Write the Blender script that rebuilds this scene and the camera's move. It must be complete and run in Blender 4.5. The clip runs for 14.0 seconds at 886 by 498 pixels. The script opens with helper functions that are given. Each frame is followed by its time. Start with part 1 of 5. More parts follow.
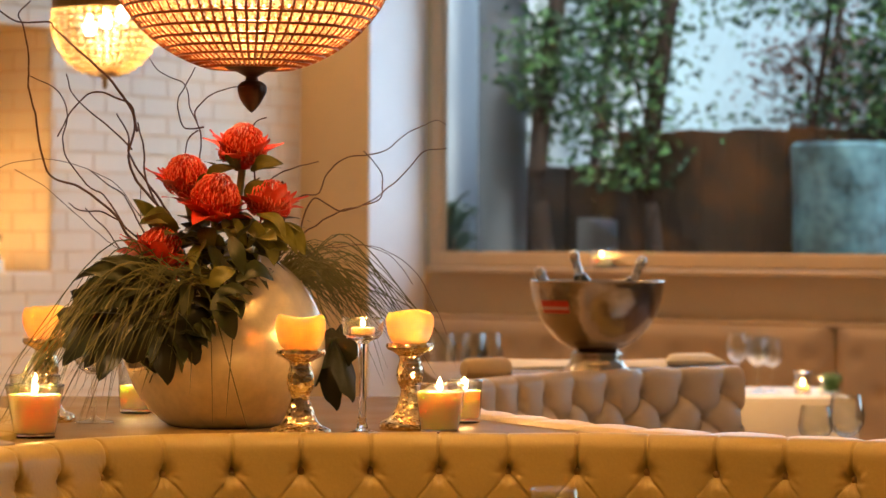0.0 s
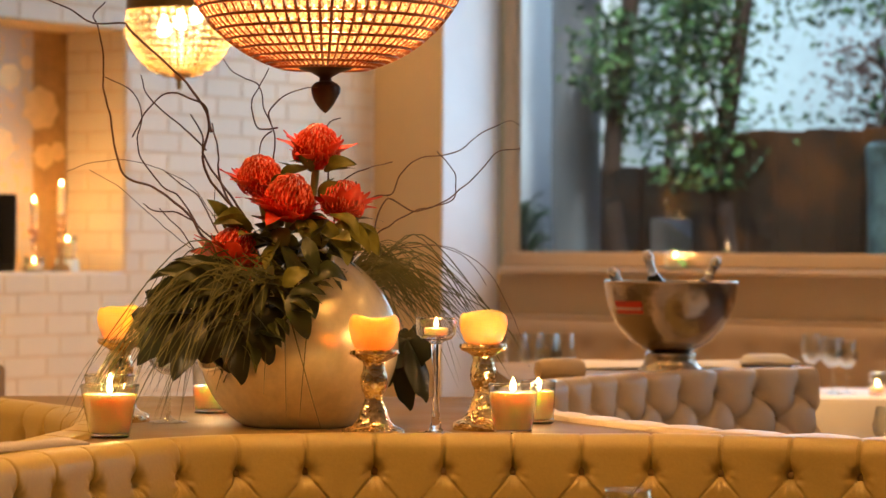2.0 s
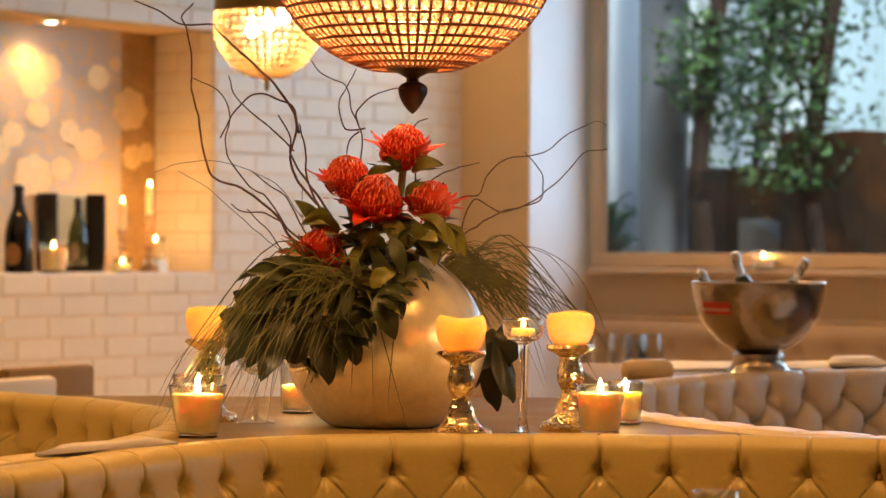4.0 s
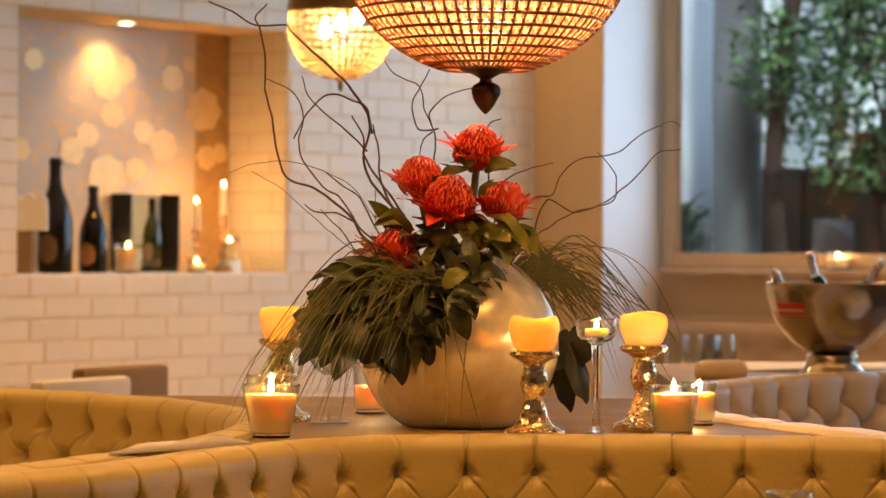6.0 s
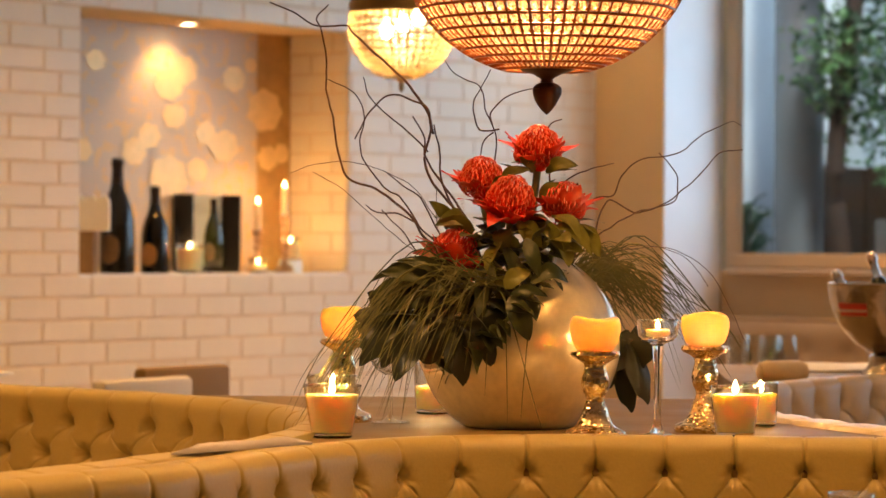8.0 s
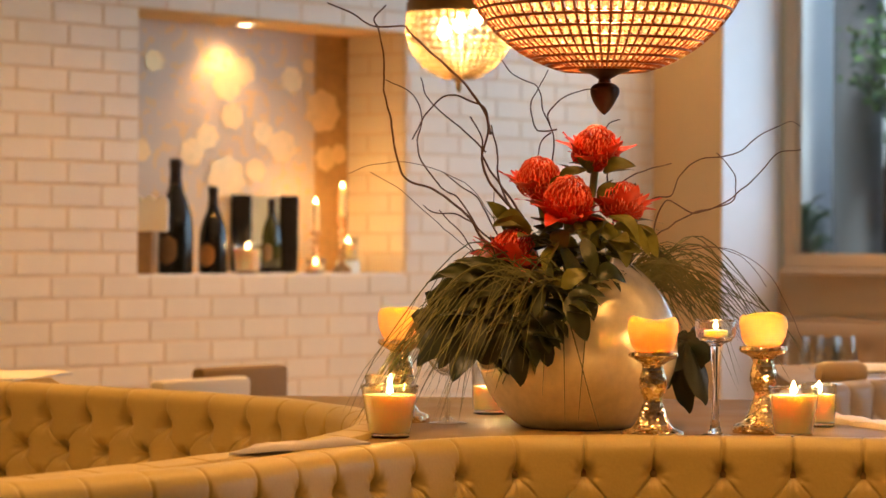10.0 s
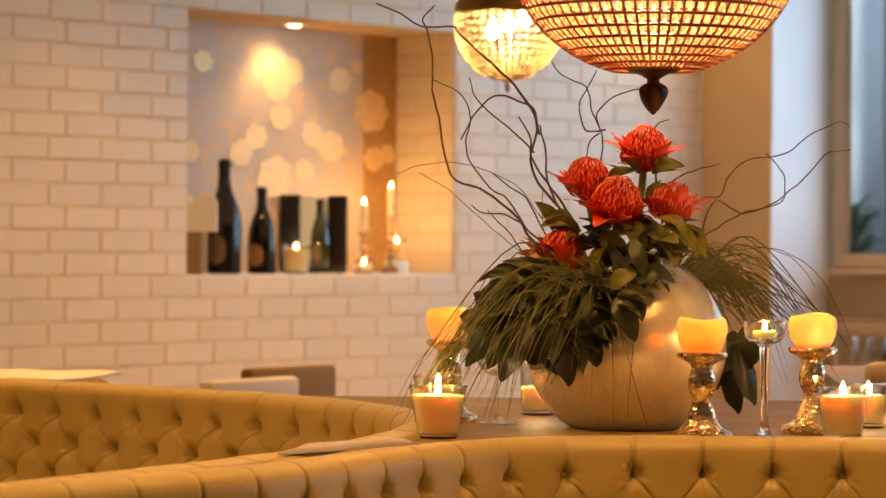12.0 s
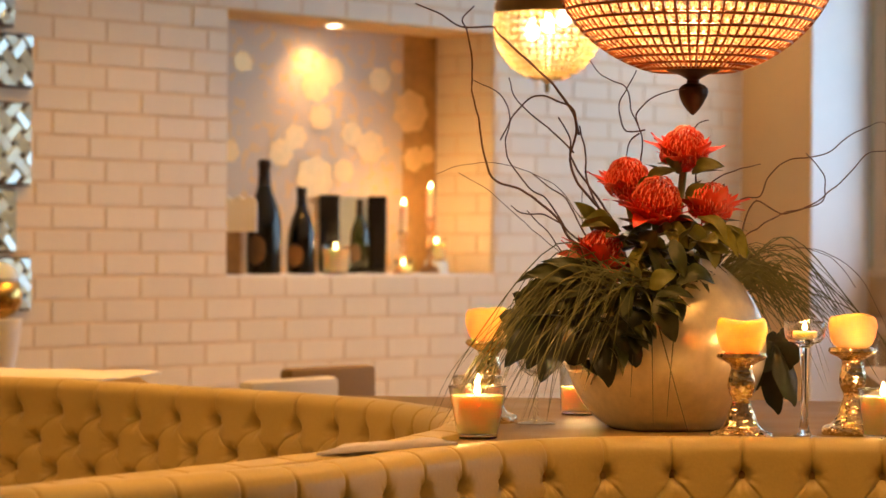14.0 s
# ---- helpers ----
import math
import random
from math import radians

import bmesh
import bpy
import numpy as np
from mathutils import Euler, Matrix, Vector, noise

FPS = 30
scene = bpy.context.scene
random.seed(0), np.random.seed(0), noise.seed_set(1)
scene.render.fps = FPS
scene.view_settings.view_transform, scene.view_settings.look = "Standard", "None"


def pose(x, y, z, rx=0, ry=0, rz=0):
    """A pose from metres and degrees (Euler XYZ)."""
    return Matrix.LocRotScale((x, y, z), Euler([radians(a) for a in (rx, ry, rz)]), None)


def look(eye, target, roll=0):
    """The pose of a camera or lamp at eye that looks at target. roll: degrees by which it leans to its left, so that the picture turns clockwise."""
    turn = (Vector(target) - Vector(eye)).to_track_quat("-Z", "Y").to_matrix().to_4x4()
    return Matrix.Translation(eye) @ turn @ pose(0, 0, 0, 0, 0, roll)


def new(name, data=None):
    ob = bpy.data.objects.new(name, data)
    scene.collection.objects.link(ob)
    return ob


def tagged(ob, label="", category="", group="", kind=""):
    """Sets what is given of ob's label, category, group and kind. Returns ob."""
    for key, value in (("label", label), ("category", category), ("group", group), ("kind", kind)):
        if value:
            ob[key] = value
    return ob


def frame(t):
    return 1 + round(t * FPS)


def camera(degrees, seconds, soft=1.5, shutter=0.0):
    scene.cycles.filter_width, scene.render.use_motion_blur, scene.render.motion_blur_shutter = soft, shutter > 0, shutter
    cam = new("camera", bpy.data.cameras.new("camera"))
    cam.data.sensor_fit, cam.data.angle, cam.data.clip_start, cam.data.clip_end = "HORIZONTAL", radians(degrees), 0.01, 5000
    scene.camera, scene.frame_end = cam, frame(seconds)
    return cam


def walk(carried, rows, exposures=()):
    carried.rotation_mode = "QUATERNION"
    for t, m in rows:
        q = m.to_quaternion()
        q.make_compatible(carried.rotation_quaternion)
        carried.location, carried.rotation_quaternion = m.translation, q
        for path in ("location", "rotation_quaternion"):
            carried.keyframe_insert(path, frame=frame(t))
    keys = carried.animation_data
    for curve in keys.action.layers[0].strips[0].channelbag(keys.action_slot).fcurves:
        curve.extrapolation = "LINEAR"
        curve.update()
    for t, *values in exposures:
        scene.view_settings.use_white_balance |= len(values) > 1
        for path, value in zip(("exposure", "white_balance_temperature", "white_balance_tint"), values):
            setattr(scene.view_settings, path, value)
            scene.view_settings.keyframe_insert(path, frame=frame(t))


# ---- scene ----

# ---- camera: stands still on its tripod and pans to the left ----
EYE = Vector((0.0, 0.0, 1.25))
cam = camera(18.476, 14.0, soft=1.5)
cam.data.dof.use_dof, cam.data.dof.focus_distance, cam.data.dof.aperture_fstop = True, 4.36, 7.0
PAN = [(0.0, -4.048, .318), (0.5, -3.721, .325), (1.0, -3.351, .326), (1.5, -2.977, .328), (2.0, -2.504, .325), (2.5, -2.033, .328), (3.0, -1.58, .335),
       (5.5, .547, .355), (6.0, .866, .357), (6.5, 1.144, .362), (7.0, 1.474, .360), (7.5, 1.83, .362), (8.0, 2.148, .366),
       (10.5, 3.626, .366), (11.0, 3.867, .370), (11.5, 4.095, .374), (12.0, 4.378, .380), (12.5, 4.648, .392), (13.0, 4.827, .400), (13.5, 5.029, .405), (14.0, 5.208, .412)]
walk(cam, [(t, pose(*EYE, 0, 0, yaw) @ pose(0, 0, 0, 90 - .131) @ pose(0, 0, 0, 0, 0, roll)) for t, yaw, roll in PAN])

# ---- plan: the tiled wall runs at 53 degrees, the window wall at right angles to it ----
TILE = pose(-1.512, 8.8, 0, 0, 0, 53)       # local x along the wall, local y into it
PIER = pose(.198, 11.069, 0, 0, 0, -37)
WIN = pose(.716, 11.197, 0, 0, 0, -37)
LEDGE = .955                                # top of the booth backs
CEIL = 2.8

# ---- light ----
scene.view_settings.exposure = 1.76
world = bpy.data.worlds.new("sky")
scene.world = world
world.use_nodes = True
wn = world.node_tree
sky = wn.nodes.new("ShaderNodeTexSky")
sky.sky_type, sky.sun_disc, sky.sun_elevation, sky.sun_rotation = 'NISHITA', False, radians(51), radians(162)
wn.links.new(sky.outputs[0], wn.nodes["Background"].inputs[0])
wn.nodes["Background"].inputs[1].default_value = .09
WARM = (1.0, .485, .124)


def lamp(name, kind, m, power, color, size=.1, **more):
    data = bpy.data.lights.new(name, kind)
    data.energy, data.color = power, color
    if kind == 'AREA':
        data.shape, data.size = 'DISK', size
        data.spread = more.get("spread", radians(180))
        if "size_y" in more:
            data.shape, data.size_y = 'RECTANGLE', more["size_y"]
    elif kind == 'SUN':
        data.angle = size
    else:
        data.shadow_soft_size = size
    if kind == 'SPOT':
        data.spot_size, data.spot_blend = more["cone"], more.get("blend", .6)
    ob = new(name, data)
    ob.matrix_world = m
    return ob


lamp("sun", 'SUN', look((0, 0, 0), (-.2, .6, -.78)), .95, (.86, .95, 1.0), radians(12))
lamp("window_skylight", 'AREA', WIN @ pose(1.9, -.03, 1.88) @ look((0, 0, 0), (0, -1, 0)), 12.0, (.54, .76, 1.0), 3.4, size_y=1.25)
# daylight of the second window, which is added out of view
lamp("window_skylight", 'AREA', WIN @ pose(6.6, -.03, 1.88) @ look((0, 0, 0), (0, -1, 0)), 3.5, (.60, .78, 1.0), 3.6, size_y=1.25)


# ---- materials ----
def material(name):
    m = bpy.data.materials.new(name)
    m.use_nodes = True
    return m, m.node_tree.nodes, m.node_tree.links, m.node_tree.nodes["Principled BSDF"]


def surface(name, color, rough=.5, metal=0.0, vary=.12, scale=6.0, fine=60.0, bump=.15, island=0.0, coat=0.0, rough_vary=.1, dist=.002, **sockets):
    """A surface with colour variation at two scales, uneven gloss and fine relief."""
    m, n, l, b = material(name)
    co = n.new("ShaderNodeTexCoord")
    big, small = n.new("ShaderNodeTexNoise"), n.new("ShaderNodeTexNoise")
    big.inputs["Scale"].default_value, small.inputs["Scale"].default_value = scale, fine
    big.inputs["Detail"].default_value = small.inputs["Detail"].default_value = 4
    for t in (big, small):
        l.new(co.outputs["Object"], t.inputs["Vector"])
    mix = n.new("ShaderNodeMath")
    mix.operation = 'MULTIPLY_ADD'
    l.new(big.outputs[0], mix.inputs[0])
    mix.inputs[1].default_value = .65
    part_ = n.new("ShaderNodeMath")
    part_.operation = 'MULTIPLY'
    part_.inputs[1].default_value = .35
    l.new(small.outputs[0], part_.inputs[0])
    l.new(part_.outputs[0], mix.inputs[2])
    last = mix.outputs[0]
    if island:
        info = n.new("ShaderNodeObjectInfo")
        add = n.new("ShaderNodeMath")
        add.operation = 'MULTIPLY_ADD'
        l.new(info.outputs["Random"], add.inputs[0])
        add.inputs[1].default_value = island
        l.new(last, add.inputs[2])
        last = add.outputs[0]
    ramp = n.new("ShaderNodeMapRange")
    ramp.inputs[1].default_value, ramp.inputs[2].default_value = .3, .7 + island
    ramp.inputs[3].default_value, ramp.inputs[4].default_value = 1 - vary, 1 + vary
    l.new(last, ramp.inputs[0])
    mul = n.new("ShaderNodeVectorMath")
    mul.operation = 'SCALE'
    mul.inputs[0].default_value = color
    l.new(ramp.outputs[0], mul.inputs["Scale"])
    l.new(mul.outputs[0], b.inputs["Base Color"])
    rr = n.new("ShaderNodeMapRange")
    rr.inputs[1].default_value, rr.inputs[2].default_value = .3, .7
    rr.inputs[3].default_value, rr.inputs[4].default_value = max(0, rough - rough_vary), min(1, rough + rough_vary)
    l.new(big.outputs[0], rr.inputs[0])
    l.new(rr.outputs[0], b.inputs["Roughness"])
    b.inputs["Metallic"].default_value = metal
    b.inputs["Coat Weight"].default_value = coat
    if bump:
        bp = n.new("ShaderNodeBump")
        bp.inputs["Strength"].default_value, bp.inputs["Distance"].default_value = bump, dist
        l.new(small.outputs[0], bp.inputs["Height"])
        l.new(bp.outputs[0], b.inputs["Normal"])
    for key, value in sockets.items():
        b.inputs[key.replace("_", " ")].default_value = value
    return m


def glowing(name, color, strength):
    m, n, l, b = material(name)
    b.inputs["Emission Color"].default_value = (*color, 1)
    b.inputs["Emission Strength"].default_value = strength
    b.inputs["Base Color"].default_value = (*color, 1)
    return m


def glass(name, color=(1, 1, 1), rough=0.0, ior=1.45):
    m, n, l, b = material(name)
    b.inputs["Base Color"].default_value = (*color, 1)
    b.inputs["Roughness"].default_value, b.inputs["IOR"].default_value = rough, ior
    b.inputs["Transmission Weight"].default_value = 1
    return m


M_BRICK = surface("white_glazed_brick", (.78, .705, .575), .36, rough_vary=.06, vary=.06, island=.5, bump=.12, fine=25, dist=.003)
M_JOINT = surface("brick_joint", (.73, .60, .43), .9, vary=.15, bump=.3)
M_PLASTER = surface("cream_plaster", (.63, .465, .255), .8, vary=.05, bump=.1, fine=90)
M_WHITE = surface("white_plaster", (.80, .80, .80), .8, vary=.04, bump=.1, fine=90)
M_CEIL = surface("ceiling_paint", (.78, .76, .72), .9, vary=.03)
M_FLOOR = surface("dark_oak", (.14, .085, .05), .4, vary=.3, scale=2)
M_LEATHER = surface("tan_leather", (.41, .310, .118), .38, vary=.10, scale=5, fine=220, bump=.25, dist=.0012, rough_vary=.08)
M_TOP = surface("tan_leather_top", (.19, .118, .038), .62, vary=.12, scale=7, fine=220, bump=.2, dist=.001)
M_BUTTON = surface("leather_button", (.34, .23, .10), .20, rough_vary=.05, vary=.1, fine=200)
M_BENCH = surface("taupe_leather", (.37, .255, .145), .45, vary=.1, scale=5, fine=150)
M_FRAME = surface("cream_window_paint", (.55, .40, .24), .5, vary=.06)
M_PEARL = surface("mother_of_pearl", (.93, .80, .57), .29, metal=.58, vary=.14, scale=24, fine=80, bump=.08, dist=.001, rough_vary=0.0, coat=1.0, Coat_Roughness=.03)
M_MERCURY = surface("mercury_glass", (.90, .74, .49), .11, metal=1, vary=.45, scale=90, fine=260, bump=.25, dist=.001, rough_vary=.05)
mt_, mk_ = M_MERCURY.node_tree.nodes, M_MERCURY.node_tree.links
vm_, bm_ = mt_.new("ShaderNodeTexVoronoi"), mt_.new("ShaderNodeBump")
vm_.inputs["Scale"].default_value = 110
bm_.inputs["Strength"].default_value, bm_.inputs["Distance"].default_value = .50, .004
mk_.new(mt_["Texture Coordinate"].outputs["Object"], vm_.inputs["Vector"])
mk_.new(vm_.outputs["Distance"], bm_.inputs["Height"])
mk_.new(mt_["Bump"].outputs[0], bm_.inputs["Normal"])
mk_.new(bm_.outputs[0], mt_["Principled BSDF"].inputs["Normal"])
M_SILVER = surface("hammered_silver", (.50, .43, .36), .21, rough_vary=.04, metal=1, vary=.12, scale=8, fine=38, bump=.5, dist=.004)
M_BRONZE = surface("dark_bronze", (.05, .022, .012), .42, metal=.5, vary=.3, scale=30, fine=120)
M_BRASS = surface("aged_brass", (.50, .34, .14), .3, metal=1, vary=.2, scale=12)
M_GLASS = glass("clear_glass")
M_THIN, tn, tl, tb = material("thin_clear_glass")
tn.remove(tb)
th_, gl_, fr_, mi_ = tn.new("ShaderNodeBsdfTransparent"), tn.new("ShaderNodeBsdfGlossy"), tn.new("ShaderNodeLayerWeight"), tn.new("ShaderNodeMixShader")
th_.inputs[0].default_value, gl_.inputs["Roughness"].default_value, fr_.inputs[0].default_value = (.97, .98, .97, 1), .02, .5
cv_ = tn.new("ShaderNodeMath")
cv_.operation = 'POWER'
cv_.inputs[1].default_value = 1.7
ml_ = tn.new("ShaderNodeMapRange")
ml_.inputs[3].default_value, ml_.inputs[4].default_value = .07, .9
for a_, b_ in ((fr_.outputs["Facing"], cv_.inputs[0]), (cv_.outputs[0], ml_.inputs[0]), (ml_.outputs[0], mi_.inputs[0]), (th_.outputs[0], mi_.inputs[1]), (gl_.outputs[0], mi_.inputs[2]), (mi_.outputs[0], tn["Material Output"].inputs[0])):
    tl.new(a_, b_)
M_PANE = M_THIN.copy()
M_PANE.name = "window_glass"
for nd_ in M_PANE.node_tree.nodes:
    if nd_.type == 'MAP_RANGE':
        nd_.inputs[3].default_value = .02
    if nd_.type == 'MATH':
        nd_.inputs[1].default_value = 3.4
M_WAX = surface("cream_wax", (.92, .80, .56), .45, vary=.05, Subsurface_Weight=.7, Subsurface_Radius=(.03, .014, .006), Subsurface_Scale=1.0)
M_PILLAR = surface("amber_wax", (.95, .72, .44), .45, vary=.05, Subsurface_Weight=.9, Subsurface_Radius=(.05, .022, .006), Subsurface_Scale=1.0)
wt_, wk_ = M_PILLAR.node_tree.nodes, M_PILLAR.node_tree.links
thru_, both_ = wt_.new("ShaderNodeBsdfTranslucent"), wt_.new("ShaderNodeMixShader")
thru_.inputs[0].default_value, both_.inputs[0].default_value = (1, .77, .37, 1), .30
wk_.new(wt_["Principled BSDF"].outputs[0], both_.inputs[1])
wk_.new(thru_.outputs[0], both_.inputs[2])
wk_.new(both_.outputs[0], wt_["Material Output"].inputs[0])
M_FLAME = glowing("flame", (1.0, .62, .22), 14)
M_LINEN = surface("white_linen", (.70, .68, .65), .85, vary=.04, fine=200, bump=.2)
M_BULB = glowing("bulb", (1.0, .72, .40), 12)
M_HOT = glowing("pendant_bulb", (1.0, .78, .45), 8)

MESHES = {}


def part(name, bm, mat, parent=None, label="", smooth=True, sharp=.7):
    me = bpy.data.meshes.new(name)
    bmesh.ops.recalc_face_normals(bm, faces=bm.faces)
    for e in bm.edges:
        if len(e.link_faces) == 2 and e.calc_face_angle(0) > sharp:
            e.smooth = False
    bm.to_mesh(me)
    bm.free()
    me.materials.append(mat)
    if smooth:
        for p in me.polygons:
            p.use_smooth = True
    ob = new(name, me)
    if parent:
        ob.parent = parent
    if label:
        tagged(ob, label)
    return ob


def shared(name, mesh, parent, m):
    ob = new(name, mesh)
    ob.parent = parent
    ob.matrix_local = m
    return ob


def thing(name, m, label, category, group="", kind=""):
    e = new(name)
    e.empty_display_size = .05
    e.matrix_world = m
    return tagged(e, label, category, group, kind)


def box(bm, x0, y0, z0, x1, y1, z1, bevel=0.0, seg=1):
    r = bmesh.ops.create_cube(bm, size=1, matrix=Matrix.Translation(((x0 + x1) / 2, (y0 + y1) / 2, (z0 + z1) / 2)) @ Matrix.Diagonal((x1 - x0, y1 - y0, z1 - z0, 1)))
    if bevel:
        es = {e for v in r["verts"] for e in v.link_edges}
        bmesh.ops.bevel(bm, geom=list(es), offset=bevel, segments=seg, affect='EDGES', profile=.5)
    return bm


def boxed(*a, **k):
    return box(bmesh.new(), *a, **k)


def lathe(profile, n=40, bm=None, m=None):
    """Turn (radius, height) pairs about z; a radius of 0 closes the form."""
    bm = bm or bmesh.new()
    m = m or Matrix.Identity(4)
    rings = []
    for r, z in profile:
        if r < 1e-6:
            rings.append([bm.verts.new(m @ Vector((0, 0, z)))])
        else:
            rings.append([bm.verts.new(m @ Vector((r * math.cos(a), r * math.sin(a), z))) for a in (2 * math.pi * i / n for i in range(n))])
    for a, b in zip(rings, rings[1:]):
        for i in range(n):
            j = (i + 1) % n
            q = [a[i % len(a)], a[j % len(a)], b[j % len(b)], b[i % len(b)]]
            q = list(dict.fromkeys(q))
            if len(q) > 2:
                bm.faces.new(q)
    return bm


def smooth_line(pts, n=8):
    """Catmull-Rom through the points."""
    pts = [Vector(p) for p in pts]
    p = [pts[0] * 2 - pts[1], *pts, pts[-1] * 2 - pts[-2]]
    out = []
    for i in range(1, len(p) - 2):
        a, b, c, d = p[i - 1:i + 3]
        for k in range(n):
            t = k / n
            out.append(.5 * (2 * b + (c - a) * t + (2 * a - 5 * b + 4 * c - d) * t * t + (3 * b - a - 3 * c + d) * t ** 3))
    out.append(pts[-1])
    return out


def tube(bm, pts, r0, r1=None, sides=6, closed=False):
    """A round rod along points, tapering from r0 to r1."""
    r1 = r0 if r1 is None else r1
    rings = []
    n = len(pts)
    for i, p in enumerate(pts):
        a, b = (pts[(i - 1) % n], pts[(i + 1) % n]) if closed else (pts[max(i - 1, 0)], pts[min(i + 1, n - 1)])
        q = (b - a).normalized().to_track_quat('Z', 'Y')
        r = r0 + (r1 - r0) * i / max(n - 1, 1)
        rings.append([bm.verts.new(p + q @ Vector((r * math.cos(t), r * math.sin(t), 0))) for t in (2 * math.pi * k / sides for k in range(sides))])
    pairs = list(zip(rings, rings[1:])) + ([(rings[-1], rings[0])] if closed else [])
    for a, b in pairs:
        for k in range(sides):
            bm.faces.new((a[k], a[(k + 1) % sides], b[(k + 1) % sides], b[k]))
    if not closed:
        bm.faces.new(rings[0][::-1])
        bm.faces.new(rings[-1])
    return bm


# ---- the room ----
def slab(name, m, a, mat, label, category="wall", kind="structure"):
    ob = part(name, boxed(*a), mat, None, smooth=False)
    ob.matrix_world = m
    return tagged(ob, label, category, "", kind)


NICHE = (0.0, 1.322, 1.14, 2.012, .287)     # along, along, sill, head, depth
RUN = 2.84                                  # the tiled wall ends at the pier
slab("floor", TILE, (-9, -11, -.1, RUN + .5, .5, 0), M_FLOOR, "dark oak floor of the dining room", "floor")
slab("ceiling", TILE, (-9, -11, CEIL, RUN + .5, .5, CEIL + .1), M_CEIL, "white painted ceiling", "ceiling")
wall = thing("wall_tiled", TILE, "wall of white glazed bricks in running bond", "wall", kind="structure")
bm = bmesh.new()
for a in ((-9, .001, 0, NICHE[0], .42, CEIL), (NICHE[1], .001, 0, RUN, .42, CEIL), (NICHE[0], .001, 0, NICHE[1], .42, NICHE[2] - .012), (NICHE[0], .001, NICHE[3], NICHE[1], .42, CEIL), (NICHE[0], NICHE[4] + .02, NICHE[2] - .012, NICHE[1], .42, NICHE[3])):
    box(bm, *a)
part("masonry", bm, M_JOINT, wall, smooth=False)
slab("pier_wall", PIER, (0, 0, 0, .336, .412, CEIL), M_PLASTER, "cream plastered pier beside the window")
# thin white sheet makes the pier's window-facing side look daylit
slab("pier_daylit_face", PIER, (.336, .004, 0, .342, .41, CEIL), M_WHITE, "white sheet added on the pier for its daylit side by the window")
slab("wall_back", TILE, (-9, -11.2, 0, RUN + .5, -11, CEIL), M_PLASTER, "cream plastered wall")
slab("wall_side", TILE, (-9.2, -11, 0, -9, .5, CEIL), M_PLASTER, "cream plastered wall")

# window wall
WX0, WX1, WZ0, WZ1 = .09, 4.2, 1.216, 2.55
# unseen second window, added to bring bluish light onto the booths
WX2, WX3 = 4.7, 8.5
winwall = thing("wall_window", WIN, "cream wall with a wide picture window and a second one added out of view", "wall", kind="structure")
bm = bmesh.new()
for a in ((-.01, 0, 0, 10.7, .3, WZ0 - .062), (-.01, 0, WZ1 + .06, 10.7, .3, CEIL), (WX1 + .06, 0, WZ0 - .062, WX2 - .06, .3, WZ1 + .06), (WX3 + .06, 0, WZ0 - .062, 10.7, .3, WZ1 + .06), (-.3, .02, 0, -.01, .06, CEIL)):
    box(bm, *a)
part("plaster", bm, M_PLASTER, winwall, smooth=False)
for k, (x0, x1) in enumerate(((WX0, WX1), (WX2, WX3))):
    win = thing("window_%d" % (k + 1), WIN, "wide fixed window in a cream painted frame", "window", kind="structure")
    for nm, a in (("bottom_rail", (x0 - .055, -.02, WZ0 - .062, x1 + .06, .05, WZ0)), ("top_rail", (x0 - .055, -.02, WZ1, x1 + .06, .05, WZ1 + .06)), ("stile", (x0 - .055, -.018, WZ0, x0, .036, WZ1)), ("stile", (x1, -.018, WZ0, x1 + .06, .036, WZ1))):
        part(nm, boxed(*a, bevel=.006), M_FRAME, win, smooth=False)
    part("pane", boxed(x0, .018, WZ0, x1, .024, WZ1), M_PANE, win, smooth=False)
    part("window_sill", boxed(x0 - .02, -.105, WZ0 - .085, x1 + .06, -.002, WZ0 - .064, bevel=.004), M_FRAME, win, smooth=False)

# ---- the booths: deep-buttoned leather backs round a shared island ----
ROW = .062          # between rows of buttons


